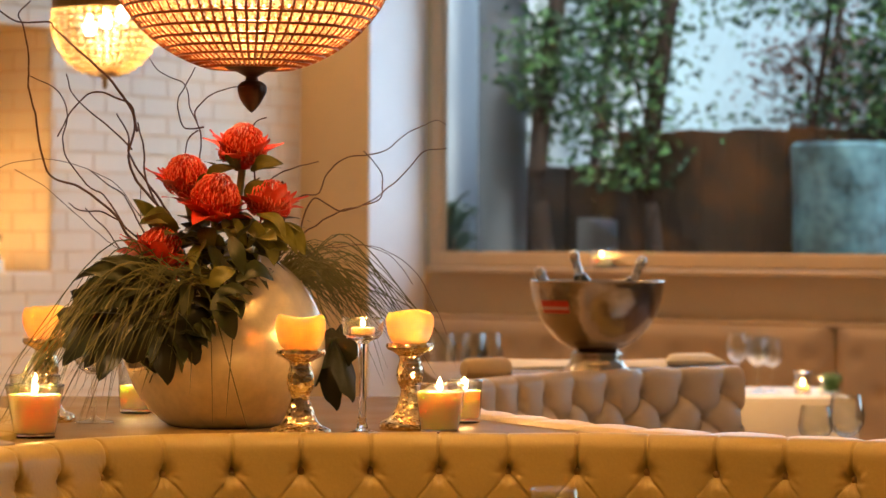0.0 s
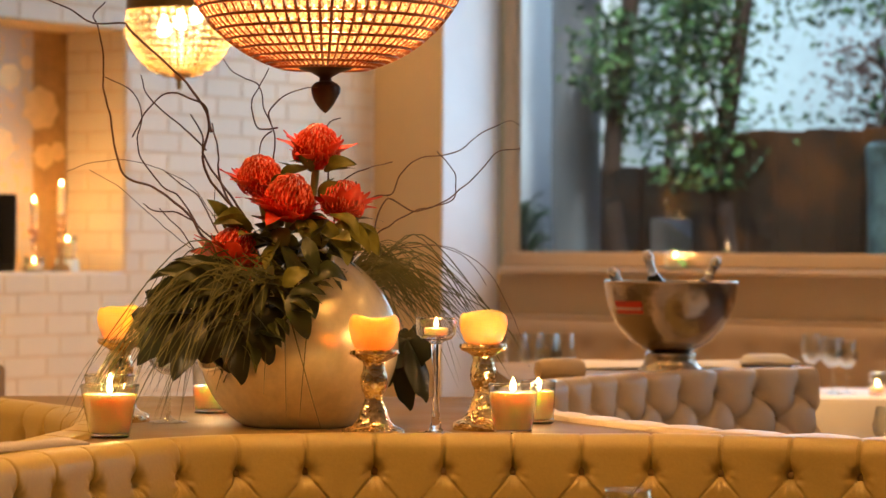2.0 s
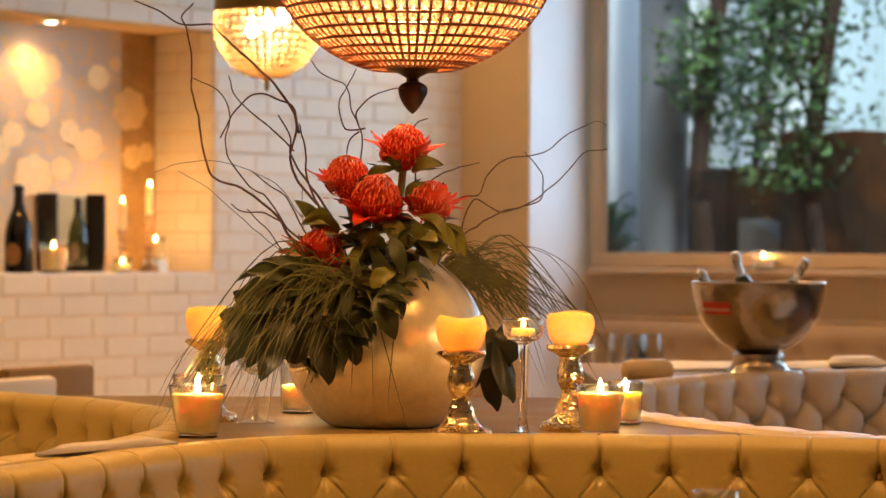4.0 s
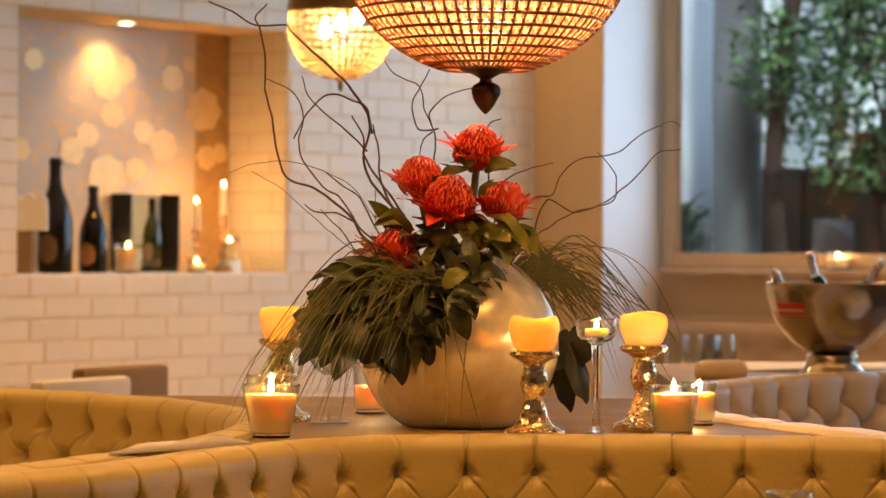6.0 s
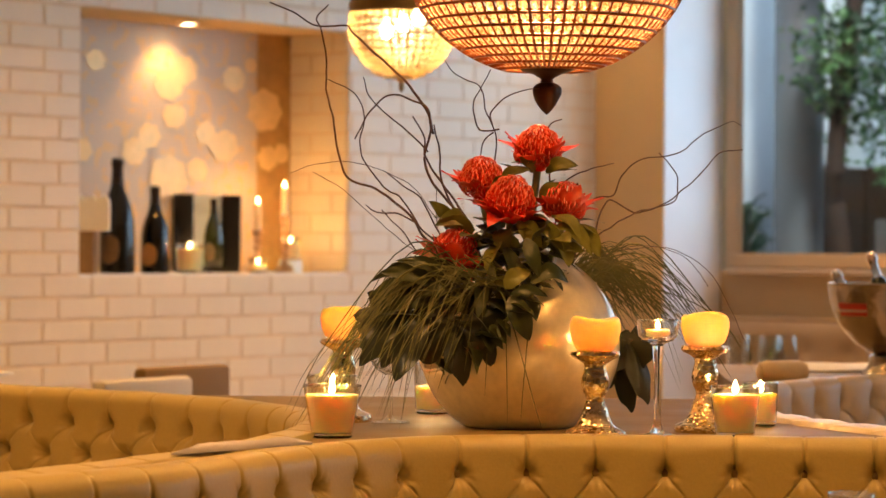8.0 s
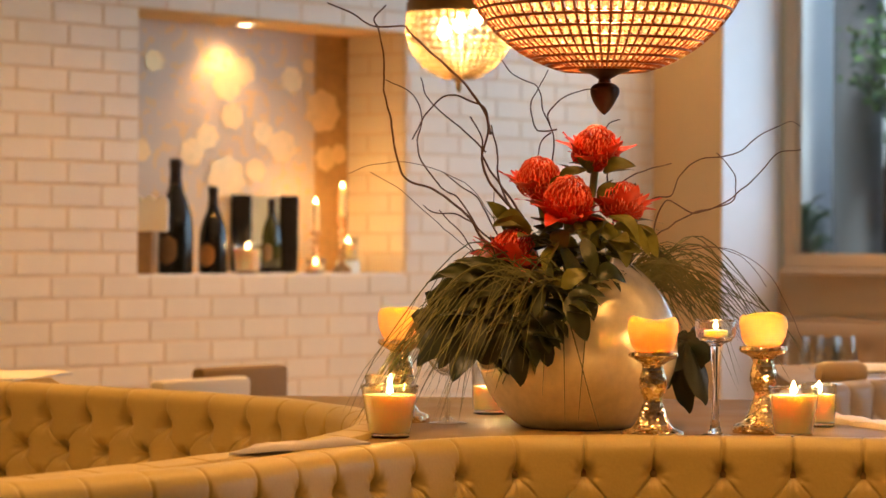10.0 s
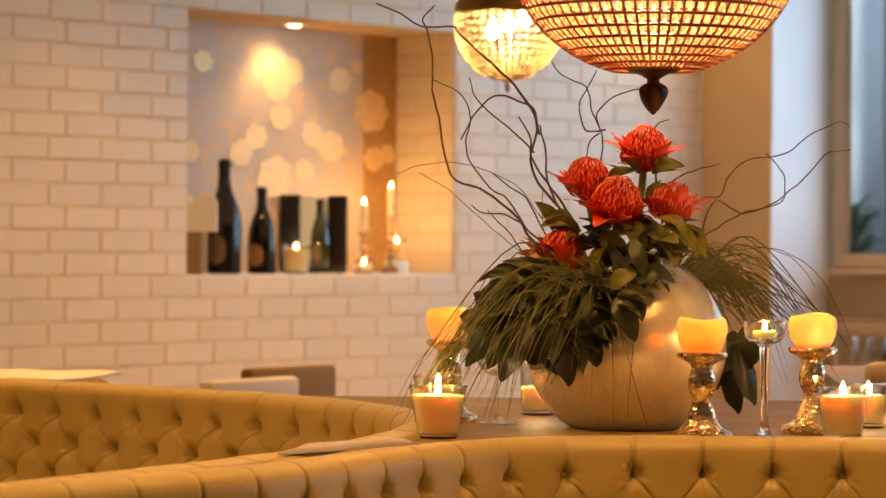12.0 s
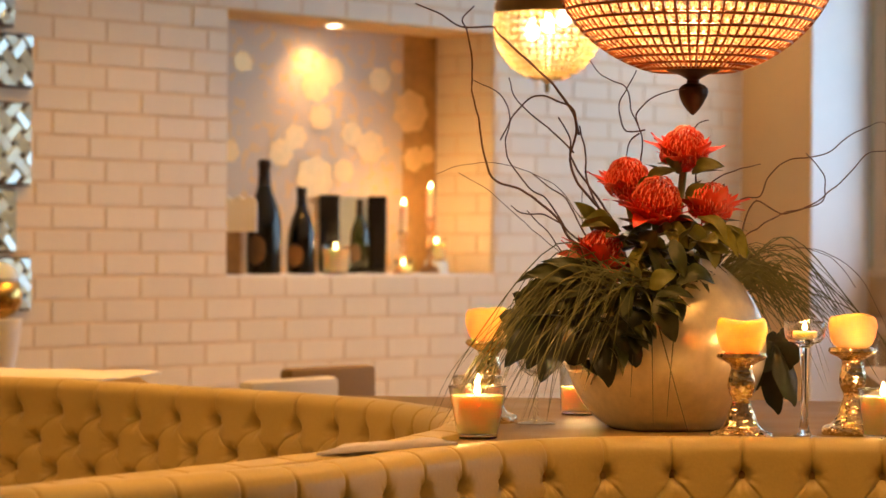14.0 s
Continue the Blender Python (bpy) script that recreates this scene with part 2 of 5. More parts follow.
def tufted(line, side, parent, col, phase, first, deep, z0=.50, top=LEDGE, thick=.075, lean=.05, fine=20, puff=.42, crease=.20, thin=.03, dimple=.62, leather=None):
    """A buttoned backrest along a plan line; side is +1 when the seat lies to the left of the line."""
    pts = smooth_line([(x, y, 0) for x, y in line], 24)
    acc = [0]
    for a, b in zip(pts, pts[1:]):
        acc.append(acc[-1] + (b - a).length)
    total = acc[-1]
    step = col / fine                       # the grid follows the buttons, so that the creases stay straight
    stops = [0.0] + [q for q in (phase + step * k for k in range(-int(phase / step), int((total - phase) / step) + 1)) if 1e-4 < q < total - 1e-4] + [total]
    n = len(stops) - 1
    centre, normal = [], []
    k = 0
    for s in stops:
        while k < len(acc) - 2 and acc[k + 1] < s:
            k += 1
        f = (s - acc[k]) / max(acc[k + 1] - acc[k], 1e-9)
        p = pts[k].lerp(pts[k + 1], f)
        a, b = pts[max(k - 2, 0)], pts[min(k + 3, len(pts) - 1)]
        d = (b - a).normalized()
        centre.append((s, p))
        normal.append(Vector((-d.y, d.x, 0)) * side)
    # profile: out from the line, height, direction of the padding
    prof = []
    rad = .03
    zs = top - rad
    zb = top - first                      # height of the first row of buttons
    low = zb - 3.5 * ROW
    levels = [z0 + (low - z0) * j / 10 for j in range(10)] + [low + 3.5 * ROW * j / (35 * fine // 20) for j in range(1 + 35 * fine // 20)] + [zb + (zs - zb) * j / 6 for j in range(1, 7)]
    for z in levels:
        prof.append((lean * (1 - (z - z0) / (zs - z0)), z, (1, .0)))
    for j in range(1, 7):
        a = math.pi / 2 * j / 6
        prof.append((-rad + rad * math.cos(a), zs + rad * math.sin(a), (math.cos(a), math.sin(a))))
    for j in range(1, 6):
        prof.append((-rad - (thick - rad) * j / 5, top - .004 * (j / 5) ** 2, (0, 1)))
    prof.append((-thick, top - .06, (-1, 0)))
    bm = bmesh.new()
    grid, hs = [], {}
    for i in range(n + 1):
        s, p = centre[i]
        u = (s - phase) / col
        row = []
        for out, z, d in prof:
            v = (top - first - z) / ROW
            if v >= 0:
                dp, dq = abs(u + v / 2 - round(u + v / 2)), abs(u - v / 2 - round(u - v / 2))
                w = round(v)
                q = u - (.5 if w % 2 else 0)
                fade = 1
            else:
                dp = dq = abs(u - round(u))
                w, q = 0, u
                over = -v * ROW + max(0, -out if d[0] <= .1 else 0)
                fade = .15 + .85 * max(0.0, 1 - over / (first + .06)) ** 1.5
            h = -(puff * (1 - (16 * dp * (1 - dp) * dq * (1 - dq)) ** (.5 if puff > .2 else .9)) + crease * math.exp(-min(dp, dq) / (thin * .7 if v >= 0 and puff < .2 else thin)) * ((.6 if puff < .2 else 1) if v >= 0 else max(1.7, .6 / fade))) * fade
            r2 = ((q - round(q)) * col) ** 2 + ((v - w) * ROW) ** 2
            h = deep * (h - dimple * math.exp(-r2 / (.017 if puff > .2 else .0125 if line is FRONT else .017) ** 2))
            if fine > 20:     # short gathers round each button
                ang = math.atan2((v - w) * ROW, (q - round(q)) * col)
                h -= .0013 * math.exp(-((math.sqrt(r2) - .016) / .010) ** 2) * math.cos(9 * ang + 4 * math.sin(s * 31))
            wob = .0025 * noise.noise(Vector((s * 9, z * 12, len(line))))
            q = p + normal[i] * (out + (h + wob) * d[0]) + Vector((0, 0, z + (h + wob) * d[1] * .6))
            row.append(bm.verts.new(q))
            hs[row[-1]] = h
        grid.append(row)
    for a, b in zip(grid, grid[1:]):
        for j in range(len(prof) - 1):
            q = (a[j], b[j], b[j + 1], a[j + 1])
            if abs(hs[q[0]] - hs[q[2]]) < abs(hs[q[1]] - hs[q[3]]):
                bm.faces.new((q[0], q[1], q[2]))
                bm.faces.new((q[0], q[2], q[3]))
            else:
                bm.faces.new((q[0], q[1], q[3]))
                bm.faces.new((q[1], q[2], q[3]))
    for g in (grid[0], grid[-1]):
        bm.faces.new(g)
    back = part("backrest", bm, leather or M_LEATHER, parent, sharp=4)
    # covered buttons in the first rows
    bb = lathe([(.0070, -.006), (.0070, 0), (.0062, .0028), (.0036, .0048), (0, .0055)], 12)
    mesh = bpy.data.meshes.new("button")
    bb.to_mesh(mesh)
    bb.free()
    mesh.materials.append(M_BUTTON)
    for f in mesh.polygons:
        f.use_smooth = True
    for w in range(3):
        i0 = 0
        while True:
            s = phase % col + (i0 + (.5 if w % 2 else 0)) * col
            if s > total:
                break
            i = min(range(n + 1), key=lambda t: abs(stops[t] - s))
            z = top - first - w * ROW
            out = lean * (1 - (z - z0) / (zs - z0)) - deep * (puff + crease + dimple * .60)
            p = centre[i][1] + normal[i] * out + Vector((0, 0, z))
            shared("button", mesh, back, Matrix.Translation(p) @ normal[i].to_track_quat('Z', 'Y').to_matrix().to_4x4())
            i0 += 1
    return back


FRONT = [(-1.35, 2.4), (-.81, 3.12), (-.50, 3.53), (-.325, 3.90), (-.17, 4.12), (.06, 4.19), (.48, 4.185), (.74, 4.12), (.96, 3.99), (1.4, 3.55), (1.75, 3.0)]
LEFT = [(-1.12, 2.75), (-.835, 3.24), (-.545, 3.82), (-.44, 4.22), (-.42, 4.50), (-.475, 4.80), (-.65, 5.12), (-.918, 5.36), (-1.22, 5.58), (-1.50, 5.755), (-2.2, 6.1)]
RIGHT = [(1.65, 3.5), (1.3, 3.85), (1.02, 4.10), (.80, 4.24), (.60, 4.47), (.435, 4.87), (.40, 5.25), (.435, 5.58), (.53, 5.88), (.72, 6.18), (.95, 6.40), (1.20, 6.545)]

# same tan leather made paler: window daylight is put into its colour
M_LEATHER_DAYLIT = surface("daylit_tan_leather", (.72, .60, .47), .38, vary=.10, scale=5, fine=220, bump=.25, dist=.0012, rough_vary=.08)


def seat(name, line, side, parent):
    """A seat cushion along the back."""
    pts = smooth_line([(x, y, 0) for x, y in line], 5)
    bm = bmesh.new()
    rows = []
    for i, p in enumerate(pts):
        d = (pts[min(i + 1, len(pts) - 1)] - pts[max(i - 1, 0)]).normalized()
        nn = Vector((-d.y, d.x, 0)) * side
        rows.append([bm.verts.new(p + nn * o + Vector((0, 0, z))) for o, z in ((-.05, .0), (-.05, .45), (.05, .47), (.34, .475), (.40, .45), (.40, .38), (.37, .36), (.37, .0))])
    for a, b in zip(rows, rows[1:]):
        for j in range(7):
            bm.faces.new((a[j], b[j], b[j + 1], a[j + 1]))
    bm.faces.new(rows[0])
    bm.faces.new(rows[-1])
    return part("seat", bm, M_LEATHER, parent)


for line, side, label, col, phase, first, deep, fine, puff, crease, thin in ((FRONT, -1, "curved tan leather booth with a deep-buttoned back", .1064, 2.36, .059, .028, 40, .03, .30, .013), (LEFT, 1, "rounded tan leather booth with a deep-buttoned back", .1186, 3.579, .069, .042, 40, .03, .30, .013), (RIGHT, -1, "rounded tan leather booth, paled to look daylit, with a deep-buttoned back, open at one end", .125, 3.819, .063, .043, 20, .52, .20, .03)):
    booth = thing("booth", Matrix.Identity(4), label, "booth", "buttoned booths round the island")
    tufted(line, side, booth, col, phase, first, deep, fine=fine, puff=puff, crease=crease, thin=thin, dimple=.70 if line is LEFT else .62, leather=M_LEATHER_DAYLIT if line is RIGHT else None)
    seat("seat", line, side, booth)

# island: the flat leather-covered top between the booth backs
def offset(line, d, n=6):
    pts = smooth_line([(x, y, 0) for x, y in line], n)
    out = []
    for i, p in enumerate(pts):
        t = (pts[min(i + 1, len(pts) - 1)] - pts[max(i - 1, 0)]).normalized()
        out.append(p + Vector((-t.y, t.x, 0)) * d)
    return out


f_ = [p for p in offset(FRONT, .062) if p.y > 3.55 and p.x < .62]
r_ = [p for p in offset(RIGHT, .055) if 4.32 < p.y < 5.44]
l_ = [p for p in offset(LEFT, -.055) if 3.55 < p.y < 5.44]
island = thing("island", Matrix.Identity(4), "low leather-covered island top shared by the booths", "ledge")
outline = f_ + r_ + l_[::-1]
bm = bmesh.new()
lo, hi = ([bm.verts.new((p.x, p.y, z)) for p in outline] for z in (0.0, LEDGE - .012))
bm.faces.new(hi)
bm.faces.new(lo[::-1])
for i in range(len(hi)):
    j = (i + 1) % len(hi)
    bm.faces.new((lo[i], lo[j], hi[j], hi[i]))
bmesh.ops.triangulate(bm, faces=[f for f in bm.faces if len(f.verts) > 4])
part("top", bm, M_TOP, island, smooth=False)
part("cover_seam", tube(bmesh.new(), [p + Vector((0, 0, LEDGE - .0115)) for p in f_[2:-2]], .0022, sides=6), M_LEATHER, island, "stitched leather piping")

# ---- the arrangement on the island ----
VASE = Vector((-.045, 4.565, LEDGE - .012))

MOUTH = Vector((-.047, -.03, .195))


def egg(parent):
    prof = []
    for i in range(49):
        a = math.pi * i / 48
        z = -math.cos(a)
        prof.append((.169 * math.sin(a) ** (.82 if z < 0 else 1.02) * (1 - (.03 if z > 0 else -.03) * z) if 0 < i < 48 else 0, .161 * (1 + z)))
    bm = lathe(prof, 72)
    bmesh.ops.transform(bm, matrix=pose(.003, 0, .14, 0, 6, 0) @ Matrix.Translation((0, 0, -.161)), verts=bm.verts)
    # slanting mouth towards the upper left
    bmesh.ops.bisect_plane(bm, geom=bm.verts[:] + bm.edges[:] + bm.faces[:], plane_co=MOUTH, plane_no=(-.62, -.25, .70), clear_outer=True)
    for v in bm.verts:
        v.co.z = max(v.co.z, 0.0)
    ob = part("bowl", bm, M_PEARL, parent)
    so = ob.modifiers.new("wall", 'SOLIDIFY')
    so.thickness, so.offset = .004, -1
    rim = [v.co.copy() for v in ob.data.vertices if abs((v.co - MOUTH).dot(Vector((-.62, -.25, .70)))) < .0015]
    mid = sum(rim, Vector()) / len(rim)
    e1 = (rim[0] - mid).normalized()
    e2 = Vector((-.62, -.25, .70)).normalized().cross(e1)
    rim.sort(key=lambda q: math.atan2((q - mid).dot(e2), (q - mid).dot(e1)))
    part("rim", tube(bmesh.new(), rim, .0032, sides=8, closed=True), M_PEARL, parent)
    return ob


vase = thing("vase", Matrix.Translation(VASE), "egg-shaped pearl-white vase with a slanting mouth", "vase")
egg(vase)

Z0 = LEDGE - .012


def flame(parent, m, h=.02, r=.0042, power=1.2):
    part("flame", lathe([(0, 0), (r * .8, h * .15), (r, h * .32), (r * .75, h * .6), (r * .3, h * .86), (0, h)], 12), M_FLAME, parent).matrix_local = m
    w = part("wick", lathe([(0, -.006), (.0008, -.006), (.0008, .003), (0, .003)], 6), M_BRONZE, parent)
    w.matrix_local = m


def candlestick(x, y, h=.138, cw=.080, ch=.052, label="mercury glass candlestick with a wide foot"):
    st = thing("candlestick", Matrix.Translation((x, y, Z0)), label, "candlestick", "mercury glass candlesticks")
    k = h / .128
    prof = [(0, 0), (.049, 0), (.0505, .004), (.049, .010), (.043, .013), (.034, .016), (.028, .022), (.024, .030), (.0205, .040), (.0165, .050), (.0142, .056), (.0152, .061), (.0195, .069), (.0220, .078), (.0214, .088), (.0186, .097), (.0168, .104), (.018, .109), (.026, .114), (.036, .118), (.040, .122), (.0385, .127), (.030, .128), (0, .127)]
    part("body", lathe([(r, z * k) for r, z in prof], 44), M_MERCURY, st)
    cd = thing("candle", Matrix.Translation((x, y, Z0 + h)), "rounded cream wax candle burning down inside its rim", "candle", "candles on sticks")
    r = cw / 2
    bm = lathe([(0, 0), (r * .64, 0), (r * .78, ch * .08), (r * .92, ch * .32), (r, ch * .62), (r * .99, ch * .78), (r * .95, ch * .90), (r * .87, ch * .98), (r * .80, ch), (r * .74, ch * .97), (r * .68, ch * .84), (r * .62, ch * .60), (r * .3, ch * .46), (0, ch * .45)], 40)
    for v in bm.verts:
        if v.co.z > ch * .7:
            v.co.z += .0030 * math.sin(2.2 * math.atan2(v.co.y, v.co.x) + x * 20)
    part("wax", bm, M_PILLAR, cd)
    flame(cd, Matrix.Translation((0, 0, ch * .46)), .02)
    lamp("candle_light", 'POINT', Matrix.Translation((x, y, Z0 + h + ch * .46 + .012)), .12, (1, .47, .16), .006)


for a in ((.080, 4.305, .138), (.263, 4.475, .142), (-.345, 4.66, .142)):
    candlestick(*a)


def votive(x, y, w=.092, b=.070, h=.094, fill=.078, z=Z0, lit=True, name="candle_glass"):
    g = thing(name, Matrix.Translation((x, y, z)), "tapered clear glass filled with cream candle wax, burning", "candle", "candles in glasses")
    R, B = w / 2, b / 2
    gl = part("glass", lathe([(B + .0012, .008), (R, h - .001), (R - .001, h), (R - .0022, h - .001), (B - .0025, .009)], 44), M_THIN, g)
    part("rim", tube(bmesh.new(), [Vector(((R - .001) * math.cos(t), (R - .001) * math.sin(t), h)) for t in (2 * math.pi * i / 40 for i in range(40))], .0014, sides=6, closed=True), M_GLASS, g)
    part("foot", lathe([(0, 0), (B - .002, 0), (B + .0008, .002), (B + .001, .0075), (0, .0075)], 40), M_GLASS, g)
    at = lambda zz: B - .0012 + (R - B) * (zz / h)
    part("wax", lathe([(0, .0085), (at(.0085), .0085), (at(fill), fill), (at(fill) * .8, fill - .0012), (0, fill - .003)], 40), M_WAX, g)
    if lit:
        flame(g, Matrix.Translation((0, 0, fill)), .024, .005)
        lamp("candle_light", 'POINT', Matrix.Translation((x, y, z + fill + .016)), .40, (1, .56, .23), .006)
    return g


votive(-.333, 4.27, .092, .062, .082, .068)
votive(-.348, 4.46, .082, .064, .088, .072)
votive(.305, 4.365, .082, .060, .080, .068)
votive(.367, 4.64, .060, .052, .072, .055)
votive(-.20, 4.89, .07, .06, .09, .05)


def stem_light(x, y):
    g = thing("tealight_holder", Matrix.Translation((x, y, Z0)), "tall clear glass tealight holder on a slim stem", "candle holder")
    part("stem", lathe([(0, .007), (.012, .007), (.0085, .014), (.0060, .03), (.0056, .08), (.0066, .12), (.0085, .145), (.014, .150), (.026, .154), (.026, .158), (0, .158)], 40), M_GLASS, g)
    part("foot", lathe([(0, 0), (.043, 0), (.0435, .0015), (.03, .004), (.012, .007)], 40), M_THIN, g)
    part("cup", lathe([(0, .1545), (.024, .1545), (.0305, .160), (.0325, .172), (.0325, .184), (.0315, .186), (.0300, .184), (.0285, .166), (.022, .1600), (0, .1600)], 24), M_THIN, g)
    part("rim", tube(bmesh.new(), [Vector((.0312 * math.cos(t), .0312 * math.sin(t), .186)) for t in (2 * math.pi * i / 36 for i in range(36))], .0013, sides=6, closed=True), M_GLASS, g)
    part("tealight", lathe([(0, .1605), (.019, .1605), (.019, .170), (.017, .1715), (0, .171)], 28), M_WAX, g)
    flame(g, Matrix.Translation((0, 0, .172)), .016, .0038)
    lamp("candle_light", 'POINT', Matrix.Translation((x, y, Z0 + .19)), .1, (1, .52, .18), .005)


stem_light(.18, 4.345)


# ---- chandeliers ----
M_WIRE = surface("red_bronze_wire", (.28, .085, .028), .4, metal=.6, vary=.2, scale=30)
M_BAND = surface("dull_brass_band", (.30, .19, .07), .35, metal=.9, vary=.25, scale=20)
def chandelier(name, at, R, cols, rows, label, bead, first=.31, last=math.pi / 2, squash=1.0, wire=None, crystal=None, fill=.80):
    """A basket of crystal beads wired on hoops; at is the centre of its ball."""
    ch = thing(name, Matrix.Translation(at), label, "chandelier")
    th = lambda k: first + (last - first) * k / rows    # angle from the lowest point
    spot_ = lambda t, a, r=R: Vector((r * math.sin(t) * math.cos(a), r * math.sin(t) * math.sin(a), -r * squash * math.cos(t)))
    for k in range(rows + 1):
        part("hoop", tube(bmesh.new(), [spot_(th(k), 2 * math.pi * i / 72, R * 1.004) for i in range(72)], bead * (.14 if wire is None else .09), sides=5, closed=True), wire or M_WIRE, ch)
    for c in range(cols):
        part("rib", tube(bmesh.new(), [spot_(th(k / 2), 2 * math.pi * c / cols, R * 1.004) for k in range(rows * 2 + 1)], bead * (.11 if wire is None else .09), sides=4), wire or M_WIRE, ch)
    bm = bmesh.new()
    bmesh.ops.create_icosphere(bm, subdivisions=1, radius=.5)
    bm_mesh = bpy.data.meshes.new("crystal")
    bm.to_mesh(bm_mesh)
    bm.free()
    bm_mesh.materials.append(crystal or M_CRYSTAL)
    rest = bmesh.new()
    count = 0
    for k in range(rows):
        t = (th(k) + th(k + 1)) / 2
        wide = 2 * math.pi * R * math.sin(t) / cols
        tall = R * (th(1) - th(0))
        for c in range(cols):
            a = 2 * math.pi * (c + .5) / cols
            p = spot_(t, a, R * .985)
            m = Matrix.Translation(p) @ p.to_track_quat('Z', 'Y').to_matrix().to_4x4() @ Matrix.Diagonal((min(wide, tall * 1.3) * fill, tall * fill, bead * .7, 1))
            if p.y < -R * .30 and count < 300:
                shared("crystal", bm_mesh, ch, m)
                count += 1
            else:
                bmesh.ops.create_icosphere(rest, subdivisions=1, radius=.5, matrix=m) if len(rest.verts) < 9000 else None
    ob = part("crystal_strand", rest, crystal or M_CRYSTAL, ch, smooth=False)
    tagged(ob, kind="stuff")
    return ch


M_CRYSTAL, cn, cl, cb = material("backlit_crystal")
cb.inputs["Base Color"].default_value = (1, .86, .68, 1)
cb.inputs["Roughness"].default_value = .12
tr = cn.new("ShaderNodeBsdfTranslucent")
tr.inputs[0].default_value = (1, .68, .38, 1)
mx = cn.new("ShaderNodeMixShader")
mx.inputs[0].default_value = .6
cl.new(cb.outputs[0], mx.inputs[1])
cl.new(tr.outputs[0], mx.inputs[2])
cl.new(mx.outputs[0], cn["Material Output"].inputs[0])
cb.inputs["Transmission Weight"].default_value = 1.0
# facet sparkle is painted in: small cells brighten and darken the tint
gi_, vo_, cr_ = cn.new("ShaderNodeNewGeometry"), cn.new("ShaderNodeTexVoronoi"), cn.new("ShaderNodeMix")
vo_.inputs["Scale"].default_value, cr_.data_type = 210, 'RGBA'
cr_.inputs[6].default_value, cr_.inputs[7].default_value = (.60, .26, .075, 1), (1, .92, .76, 1)
for a_, b_ in ((gi_.outputs["Position"], vo_.inputs["Vector"]), (vo_.outputs["Color"], cr_.inputs[0]), (cr_.outputs[2], tr.inputs[0])):
    cl.new(a_, b_)
# pendant copy keeps the painted sparkle, in paler tints
M_PENDANT = M_CRYSTAL.copy()
M_PENDANT.name = "clear_crystal"
for nd_ in M_PENDANT.node_tree.nodes:
    if nd_.type == 'MIX_SHADER':
        nd_.inputs[0].default_value = .38
    if nd_.type == 'MIX':
        nd_.inputs[6].default_value, nd_.inputs[7].default_value = (.95, .62, .26, 1), (1, .95, .78, 1)
    if nd_.type == 'BSDF_PRINCIPLED':
        nd_.inputs["Roughness"].default_value = .05

BIG = Vector((.001, 4.62, 1.757))
big = chandelier("chandelier", BIG, .247, 66, 12, "large bowl chandelier of wired crystal beads on a bronze frame", .02, squash=.90)
part("canopy", lathe([(0, -.236), (.011, -.234), (.010, -.229), (.013, -.2265), (.024, -.2205), (.042, -.2150), (.0465, -.2125), (.042, -.210), (0, -.209)], 32), M_BRONZE, big)
acorn = lathe([(0, -.289), (.003, -.287), (.009, -.281), (.0150, -.273), (.0198, -.264), (.0226, -.255), (.0236, -.249), (.0226, -.243), (.018, -.238), (.011, -.2345), (0, -.233)], 48)
for v_ in acorn.verts:      # carved leaves wrap the upper half
    a_ = math.atan2(v_.co.y, v_.co.x)
    f_ = 1 + (.10 * abs(math.cos(2.5 * a_)) if v_.co.z > -.257 else .04 * abs(math.sin(2.5 * a_)))
    v_.co.x, v_.co.y = v_.co.x * f_, v_.co.y * f_
part("finial", acorn, M_BRONZE, big, sharp=.5)
lamp("chandelier_light", 'POINT', Matrix.Translation(BIG + Vector((0, 0, -.02))), 4.1, (1, .57, .22), .05)
SMALL = Vector((-.388, 7.3, 1.83))
small = chandelier("pendant_lamp", SMALL, .142, 36, 11, "small globe pendant of crystal beads below a brass band", .024, .22, 1.83, wire=M_BAND, crystal=M_PENDANT, fill=.68)
for x_, y_, z_ in ((.045, -.03, .02), (-.04, -.035, -.015), (.0, .05, .01)):
    part("bulb", lathe([(0, -.022), (.012, -.018), (.018, -.006), (.017, .006), (.009, .02), (.006, .034), (0, .036)], 16, m=Matrix.Translation((x_, y_, z_))), M_HOT, small, "glowing clear lamp bulb")
part("finial", lathe([(0, -.178), (.006, -.172), (.008, -.16), (.006, -.152), (.012, -.146), (.02, -.138), (0, -.136)], 20), M_BRASS, small)
part("band", lathe([(.135, .036), (.143, .036), (.143, .062), (.135, .062), (.135, .036)], 40), M_BAND, small)
part("rim_ring", lathe([(.128, .062), (.139, .062), (.139, .068), (.128, .068), (.128, .062)], 40), M_BAND, small)
for k in range(30):
    a_ = 2 * math.pi * k / 30
    bm = bmesh.new()
    bmesh.ops.create_icosphere(bm, subdivisions=2, radius=.0125, matrix=Matrix.Translation((.131 * math.cos(a_), .131 * math.sin(a_), .082)))
    part("crystal", bm, M_PENDANT, small, smooth=False)
lamp("pendant_light", 'POINT', Matrix.Translation(SMALL), 3.3, (1, .72, .34), .03)

